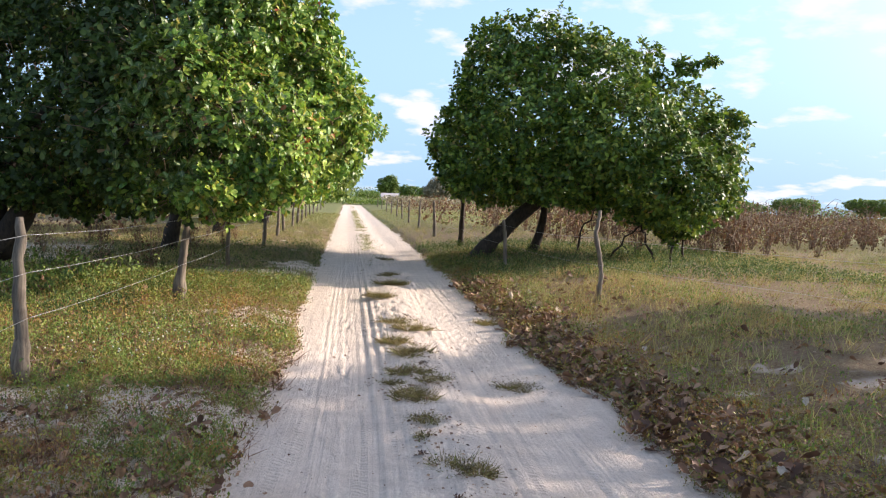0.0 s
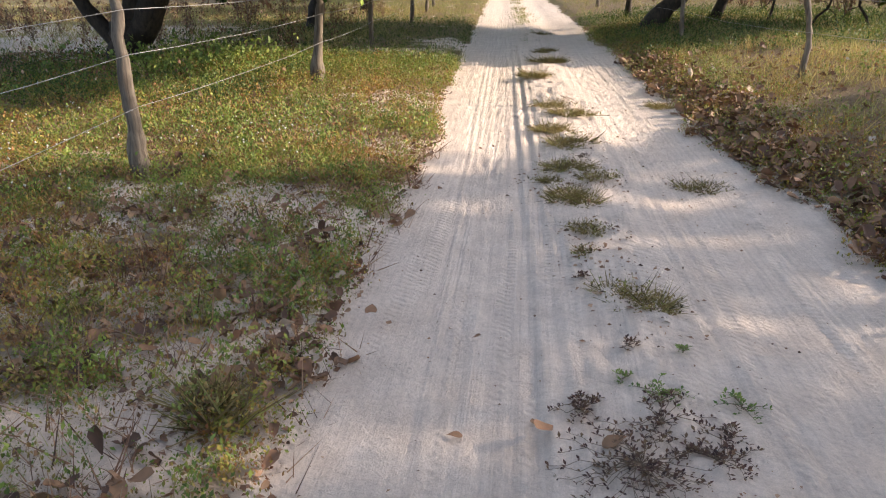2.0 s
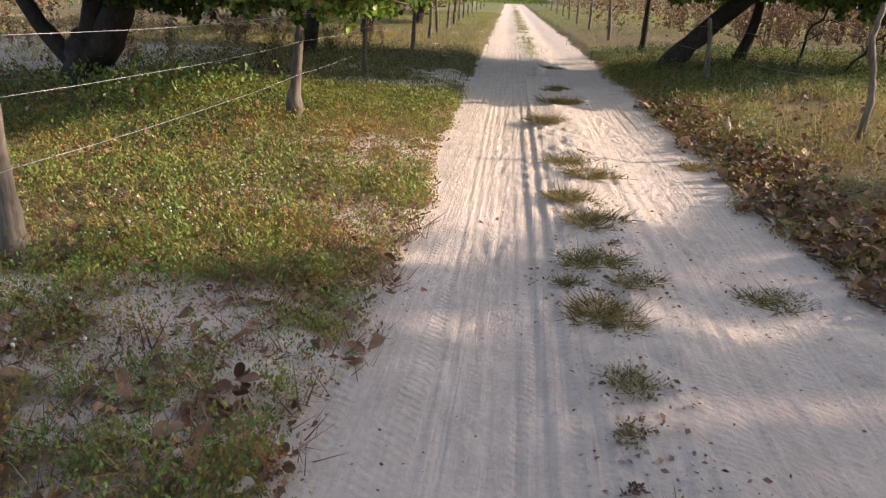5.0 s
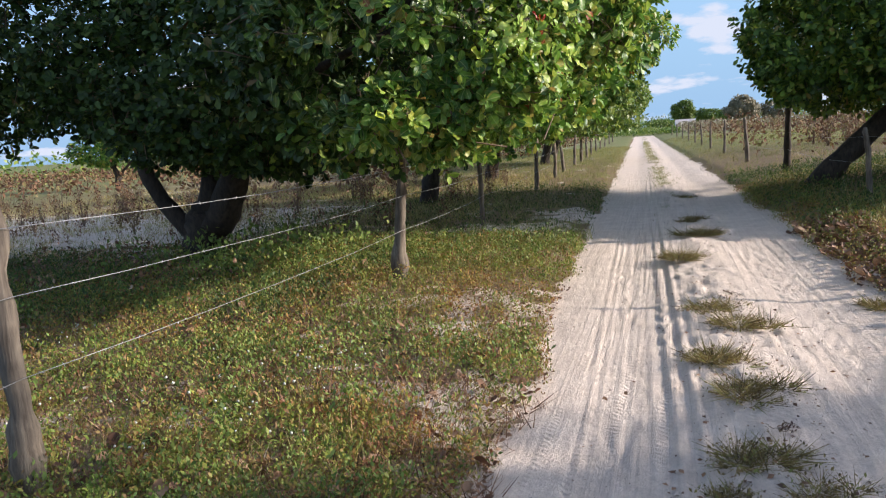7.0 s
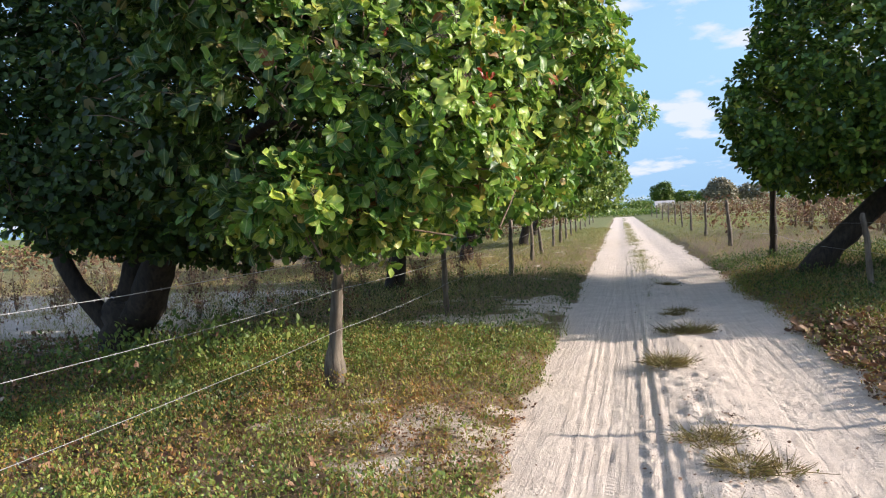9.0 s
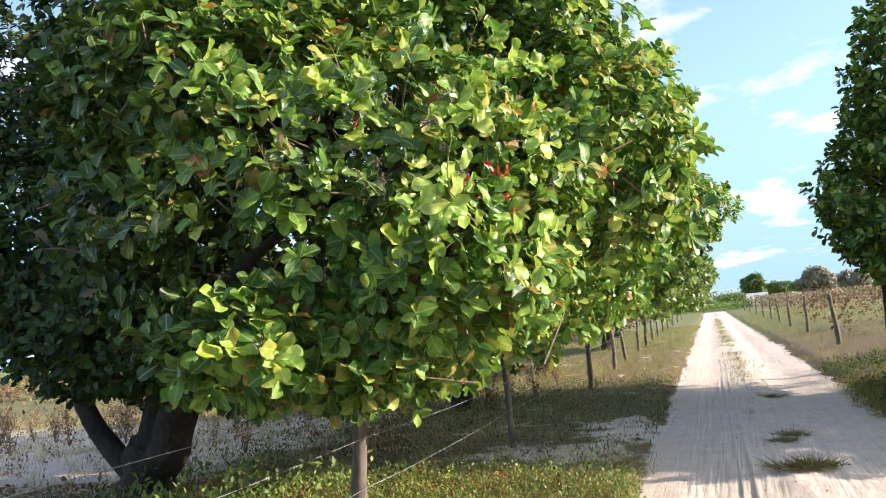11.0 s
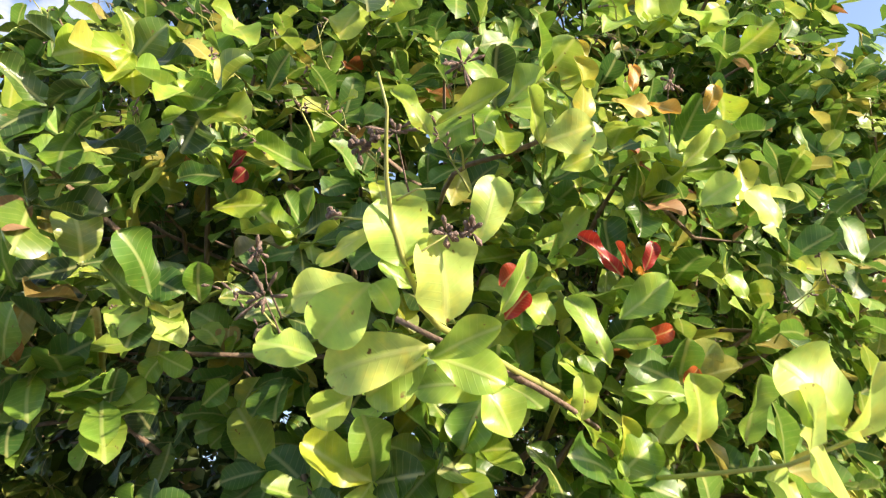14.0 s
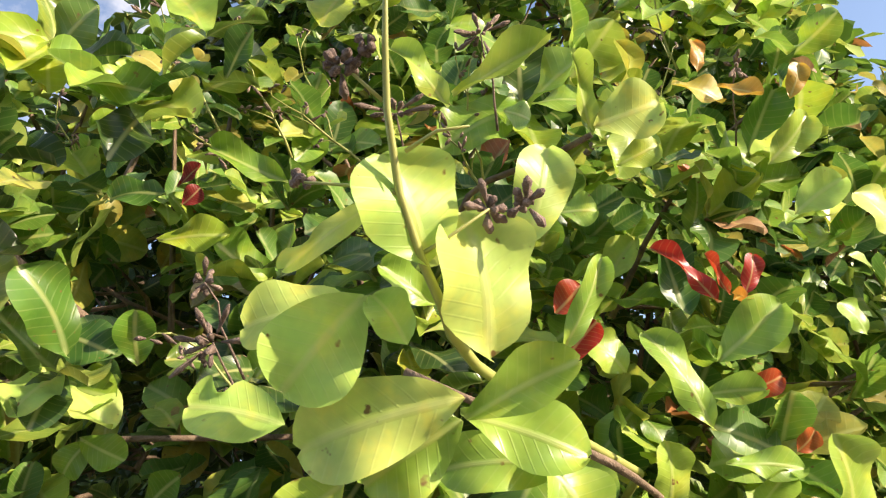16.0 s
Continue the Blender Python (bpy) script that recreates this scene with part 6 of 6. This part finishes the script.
# brown crumbs gathered along the untrodden middle
cx_, cy_ = field_points(-0.2, 2.0, 3.6, 16.0, 9000, lambda x, y: np.exp(-((x - axis(y) - 0.05) / 0.24) ** 2) * (0.08 + 0.92 * sstep(0.48, 0.62, fbm(x * 2.6, y * 1.6, 68, 3))), 69)
nc = len(cx_)
cp = np.stack([cx_, cy_, height(cx_, cy_) + 0.005], -1)
stuff("middle_crumbs", scatter(LOZENGE, cp, unit(np.concatenate([r_.normal(size=(nc, 2)), r_.normal(size=(nc, 1)) * 0.3], 1)), unit(r_.normal(size=(nc, 3)) * 0.5 + np.array([0, 0, 1.0])), 0.008 + 0.026 * r_.random(nc) ** 2), litter_mat, "brown crumbs of dead grass between the wheel tracks", "debris")


# pale seed heads of the weeds by the fence
BEAD = (np.array([(0, 0, -0.5), (0.5, 0, 0), (0, 0.5, 0), (-0.5, 0, 0), (0, -0.5, 0), (0, 0, 0.5)], float), np.array([(0, 2, 1), (0, 3, 2), (0, 4, 3), (0, 1, 4), (5, 1, 2), (5, 2, 3), (5, 3, 4), (5, 4, 1)]))
head_mat, _n, _l, _b = material("pale_seed_head")
_nz = node(_n, _l, "ShaderNodeTexNoise", {"Scale": 90.0, "Detail": 2.0})
_l.new(ramp(_n, _l, _nz.outputs["Fac"], [(0.3, (0.5, 0.5, 0.4)), (0.7, (0.74, 0.73, 0.66))]), _b.inputs["Base Color"])
_b.inputs["Roughness"].default_value = 0.9
hx, hy = field_points(-5.0, -1.4, 6.4, 10.5, 420, lambda x, y: left_cover(x, y) * sstep(0.42, 0.62, fbm(x * 1.2, y * 1.2, 101, 3)), 102)
nh = len(hx)
hp = np.stack([hx, hy, height(hx, hy) + r_.uniform(0.06, 0.2, nh)], -1)
stuff("seed_heads", scatter(BEAD, hp, unit(r_.normal(size=(nh, 3))), unit(r_.normal(size=(nh, 3))), r_.uniform(0.014, 0.026, nh)), head_mat, "small whitish seed heads among the verge weeds", "flowers")


# dead boughs hanging to the ground under the great tree
def dead_branch(foot, tip, seed):
    rd = np.random.default_rng(seed)
    bough = thing("dead_branch", foot[0], foot[1], ground_z(foot[0], foot[1]), "bare dead branch bent to the ground beneath the old tree", "branch", "dead branches")
    foot = (foot[0], foot[1], ground_z(foot[0], foot[1]) - 0.02)
    q = bend(foot, tip, 0.25, 9, 0.16, seed)
    part("stem", quads_mesh("stem", *tube(q, np.linspace(0.035, 0.014, 9), 7, 0.25, seed), bark_mat), bough)
    for k in range(7):
        a = q[2 + k % 6]
        b = a + unit(rd.normal(size=3) + np.array([0, 0, -0.2])) * rd.uniform(0.35, 0.9)
        b[2] = max(b[2], 0.35)
        part("twig", quads_mesh("twig", *tube(bend(a, b, 0.06, 6, 0.1, seed + k), np.linspace(0.013, 0.004, 6), 5, 0.2, k), bark_mat), bough)


for k, (foot, tip) in enumerate((((7.0, 21.0), (8.0, 20.6, 1.5)), ((8.1, 20.5), (7.4, 20.9, 1.7)), ((8.7, 20.9), (8.9, 21.2, 1.9)), ((6.3, 22.0), (7.0, 22.3, 1.8)), ((9.3, 21.4), (9.1, 21.3, 2.0)))):
    dead_branch(foot, tip, 150 + k)


# ---- tufts between the wheel tracks ----
tuft_mat = make_leaf_material("tuft_leaf", [(0.0, (0.08, 0.06, 0.03)), (0.35, (0.19, 0.14, 0.055)), (0.65, (0.31, 0.23, 0.09)), (0.9, (0.25, 0.27, 0.075)), (1.0, (0.43, 0.34, 0.19))], gloss=0.7, size=6.0)

def grass_tuft(x, y, r, tall, blades, mat, seed, label, flat=0.15):
    rt = np.random.default_rng(seed)
    z = ground_z(x, y)
    tuft = thing("grass_tuft", x, y, z, label, "grass", "tufts on the track")
    blades *= 3
    a = rt.uniform(0, 6.28, blades)
    rr = r * 0.7 * np.sqrt(rt.random(blades))
    hub = np.clip(rt.normal(size=(5, 2)) * 0.6, -0.8, 0.8) * r * np.array([0.6, 0.5])
    w_ = rt.integers(0, 5, blades)
    p = np.stack([x + hub[w_, 0] + 0.45 * rr * np.cos(a), y + hub[w_, 1] + 0.45 * rr * np.sin(a), np.full(blades, z - 0.005)], -1)
    d = np.stack([np.cos(a), np.sin(a), rt.uniform(flat * 0.4, 1.6 if tall > 0.2 else 0.75, blades)], -1) + rt.normal(size=(blades, 3)) * 0.25
    d[:, 2] = np.abs(d[:, 2])
    ln = (0.5 * tall + 0.4 * r) * rt.uniform(0.5, 1.3, blades)
    V, F = scatter(SPEAR, p, unit(d), unit(rt.normal(size=(blades, 3))), ln)
    part("grass", mesh_np("grass", V, F, mat), tuft, kind="stuff")
    m_ = 40
    p = np.stack([x + rt.normal(size=m_) * r * 0.9, y + rt.normal(size=m_) * r * 1.2, np.zeros(m_)], -1)
    p[:, 2] = height(p[:, 0], p[:, 1]) + 0.006
    V, F = scatter(LOZENGE, p, unit(rt.normal(size=(m_, 3)) * np.array([1, 1, 0.15])), unit(rt.normal(size=(m_, 3)) * 0.4 + np.array([0, 0, 1.0])), rt.uniform(0.015, 0.05, m_))
    part("litter", mesh_np("litter", V, F, litter_mat), tuft, "brown scraps of leaf", kind="stuff")
    m_ = max(30, blades)
    a = rt.uniform(0, 6.28, m_)
    rr = r * np.sqrt(rt.random(m_))
    w_ = rt.integers(0, 5, m_)
    p = np.stack([x + hub[w_, 0] + 0.6 * rr * np.cos(a), y + hub[w_, 1] + 0.6 * rr * np.sin(a), z + rt.uniform(0.0, tall * 0.5, m_)], -1)
    V, F = scatter(SLIP, p, unit(rt.normal(size=(m_, 3)) + np.array([0, 0, 0.3])), unit(rt.normal(size=(m_, 3)) * 0.5 + np.array([0, 0, 1.0])), rt.uniform(0.012, 0.03, m_))
    part("foliage", mesh_np("foliage", V, F, tuft_mat), tuft, kind="stuff")
    return tuft


TUFTS = [(1.09, 5.95, 0.17, 0.09, 170, 0), (0.9, 7.8, 0.17, 0.08, 190, 1), (0.95, 7.02, 0.11, 0.04, 80, 0), (0.91, 6.58, 0.07, 0.04, 40, 0), (0.86, 8.7, 0.16, 0.07, 160, 1), (1.1, 8.3, 0.12, 0.06, 80, 1), (0.72, 8.3, 0.10, 0.05, 70, 1), (0.9, 10.3, 0.2, 0.06, 160, 1), (0.98, 9.6, 0.18, 0.07, 150, 0), (0.81, 11.9, 0.2, 0.06, 150, 1)]
TUFTS_FAR = [(1.01, 11.2, 0.22, 0.05, 150, 1), (0.77, 14.4, 0.24, 0.06, 170, 1), (0.84, 16.5, 0.25, 0.07, 190, 1), (0.93, 18.7, 0.15, 0.06, 90, 0), (0.78, 18.1, 0.14, 0.06, 90, 0), (0.82, 22.9, 0.18, 0.07, 110, 0), (2.22, 12.0, 0.16, 0.08, 120, 0), (-0.66, 4.55, 0.16, 0.34, 60, 1), (-0.72, 4.6, 0.14, 0.1, 90, 0), (1.95, 8.3, 0.14, 0.07, 90, 1)]
TUFTS = TUFTS + TUFTS_FAR
for i, (x, y, r, tall, n, dry) in enumerate(TUFTS):
    grass_tuft(x, y, r * (1.4 if i == 0 else 1.75 if i not in (17, 18) else 1.0), tall, n, tuft_mat, 300 + i, "dry yellowish grass tuft on the sandy track" if dry else "brown-green weedy tuft on the sandy track")


withered_mat = make_leaf_material("withered_weed", [(0.0, (0.05, 0.026, 0.024)), (0.5, (0.12, 0.055, 0.042)), (1.0, (0.2, 0.13, 0.07))], gloss=0.7, size=20.0)


def creeping_weed(x, y, reach, stems, mat, seed, label, leaf=0.022):
    rt = np.random.default_rng(seed)
    z = ground_z(x, y)
    weed = thing("creeping_weed", x, y, z, label, "weed", "weeds on the track")
    pcs, P_, D_, N_, L_ = [], [], [], [], []
    for s_ in range(stems):
        a = rt.uniform(0, 6.28)
        q = bend((x, y, z + 0.004), (x + reach * math.cos(a) * rt.uniform(0.4, 1.0), y + reach * math.sin(a) * rt.uniform(0.4, 1.0), z + 0.012), 0.02, 7, 0.05, seed + s_)
        q[:, 2] = height(q[:, 0], q[:, 1]) + 0.006 + 0.03 * np.sin(np.linspace(0, 3.1, 7)) * rt.random()
        pcs.append(tube(q, np.linspace(0.002, 0.0008, 7), 4, 0, 0))
        for k in range(1, 7):
            for sd in (-1, 1):
                P_.append(q[k]), D_.append((math.cos(a + sd * 0.9), math.sin(a + sd * 0.9), rt.uniform(0.1, 0.9))), N_.append((rt.normal() * 0.3, rt.normal() * 0.3, 1.0)), L_.append(leaf * rt.uniform(0.6, 1.3))
    part("stalk", quads_mesh("stalk", *join(pcs), twig_mat), weed, kind="stuff")
    V, F = scatter(SLIP, np.array(P_), unit(np.array(D_)), unit(np.array(N_)), np.array(L_))
    part("foliage", mesh_np("foliage", V, F, mat), weed, kind="stuff")


for i, (x, y, reach, stems, dead) in enumerate(((1.07, 4.96, 0.15, 10, 0), (1.4, 4.94, 0.13, 9, 0), (0.75, 4.85, 0.13, 14, 1), (0.93, 4.48, 0.34, 46, 1), (1.05, 4.74, 0.26, 16, 1), (1.2, 4.55, 0.2, 18, 1), (1.0, 5.38, 0.07, 5, 1), (1.24, 5.35, 0.04, 4, 0), (0.95, 5.1, 0.07, 4, 0), (1.3, 4.7, 0.14, 6, 1), (0.85, 6.2, 0.06, 4, 1), (1.0, 9.0, 0.1, 5, 1), (1.05, 12.5, 0.12, 5, 1))):
    creeping_weed(x, y, reach, stems, withered_mat if dead else green_weed_mat, 400 + i, "withered reddish creeping weed on white sand" if dead else "small green creeping weed on white sand")


# ---- withered shrubs of the right field ----
def shrub_meshes(seed):
    rt = np.random.default_rng(seed)
    pcs, P_, D_, N_, L_ = [], [], [], [], []
    for s_ in range(6):
        a = rt.uniform(0, 6.28)
        tip = np.array([0.35 * math.cos(a) * rt.uniform(0.3, 1.2), 0.35 * math.sin(a) * rt.uniform(0.3, 1.2), rt.uniform(0.8, 1.35)])
        q = bend((0, 0, -0.05), tip, 0.0, 6, 0.12, seed + s_)
        pcs.append(tube(q, np.linspace(0.016, 0.005, 6), 4, 0.2, s_))
        if s_ < 2:
            arch = tip + np.array([0.5 * math.cos(a + 0.4), 0.5 * math.sin(a + 0.4), 0.12])
            pcs.append(tube(bend(q[3], arch, 0.32, 7, 0.05, seed + 30 + s_), np.linspace(0.008, 0.003, 7), 4, 0.1, s_))
        for k in range(20):
            t_ = rt.uniform(0.15, 1.0)
            p = np.array([np.interp(t_, np.linspace(0, 1, 6), q[:, j]) for j in range(3)]) + rt.normal(size=3) * 0.1
            P_.append(p), D_.append((rt.normal(), rt.normal(), rt.uniform(-1.6, 0.1))), N_.append(rt.normal(size=3)), L_.append(rt.uniform(0.04, 0.12))
    V, F = scatter(LOZENGE, np.array(P_), unit(np.array(D_)), unit(np.array(N_)), np.array(L_))
    return quads_mesh("stems", *join(pcs), twig_mat), mesh_np("leaves", V, F, shrub_mat)


def place_shrub(me2, x, y, s_, turn):
    sh = thing("withered_shrub", x, y, ground_z(x, y), "withered brown shrub with drooping leaves in the dry field", "shrub", "withered shrubs")
    sh.scale, sh.rotation_euler = (s_, s_, s_), (0, 0, turn)
    for nm, me in zip(("stalk", "foliage"), me2):
        ob = new(nm, me)
        ob.parent = sh
    return sh


shrubs = [shrub_meshes(500 + k) for k in range(6)]
rs = np.random.default_rng(55)
sx, sy = field_points(7.0, 34.0, 21.0, 46.0, 420, lambda x, y: (x > 7.0) * (0.1 + 0.9 * sstep(0.42, 0.6, fbm(x * 0.4, y * 0.4, 95, 3) + 0.02 * (y - 24))), 56)
for i, (x, y) in enumerate(zip(sx[:230], sy[:230])):
    place_shrub(shrubs[i % 6], float(x), float(y), float(rs.uniform(0.8, 1.75)), float(rs.uniform(0, 6.28)))


# dead stalks on the grey sand beyond the left fence
dx_, dy_ = field_points(-20.0, -4.0, 15.5, 31.0, 110, lambda x, y: (np.hypot(x + 6.4, y - 14.9) > 1.2) * (0.3 + 0.7 * sstep(17, 22, y)), 59)
for i, (x, y) in enumerate(zip(dx_, dy_)):
    place_shrub(shrubs[i % 6], float(x), float(y), float(rs.uniform(0.35, 0.75)), float(rs.uniform(0, 6.28)))


def shrub_field(name, x0, x1, y0, y1, n, seed, label, tall=1.3):
    rt = np.random.default_rng(seed)
    x, y = rt.uniform(x0, x1, n), rt.uniform(y0, y1, n)
    keep = (x > axis(y) + 2.9) | (x < axis(y) - 5.5)
    x, y = x[keep], y[keep]
    per = 11
    X = np.repeat(np.stack([x, y, np.full(len(x), 0.3)], -1), per, 0)
    m_ = len(X)
    X[:, :2] += rt.normal(size=(m_, 2)) * 0.22
    X[:, 2] += rt.uniform(0.1, 1.0, m_) * np.repeat(rt.uniform(0.5, 1.0, len(x)), per) * tall
    D_ = unit(np.concatenate([rt.normal(size=(m_, 2)) * 0.7, rt.uniform(-1.2, 1.2, (m_, 1))], 1))
    V, F = scatter(SLIP, X, D_, unit(rt.normal(size=(m_, 3))), rt.uniform(0.14, 0.3, m_))
    return tagged(new(name, mesh_np(name, V, F, shrub_mat)), label, "shrubs", kind="stuff")


shrub_field("dry_field", 3.5, 90.0, 34.0, 170.0, 4200, 57, "withered brown scrub filling the wide dry field", 2.0)
shrub_field("dry_thicket", -60.0, -7.0, 27.0, 110.0, 2600, 58, "brown and straw-coloured scrub in the left field", 1.0)
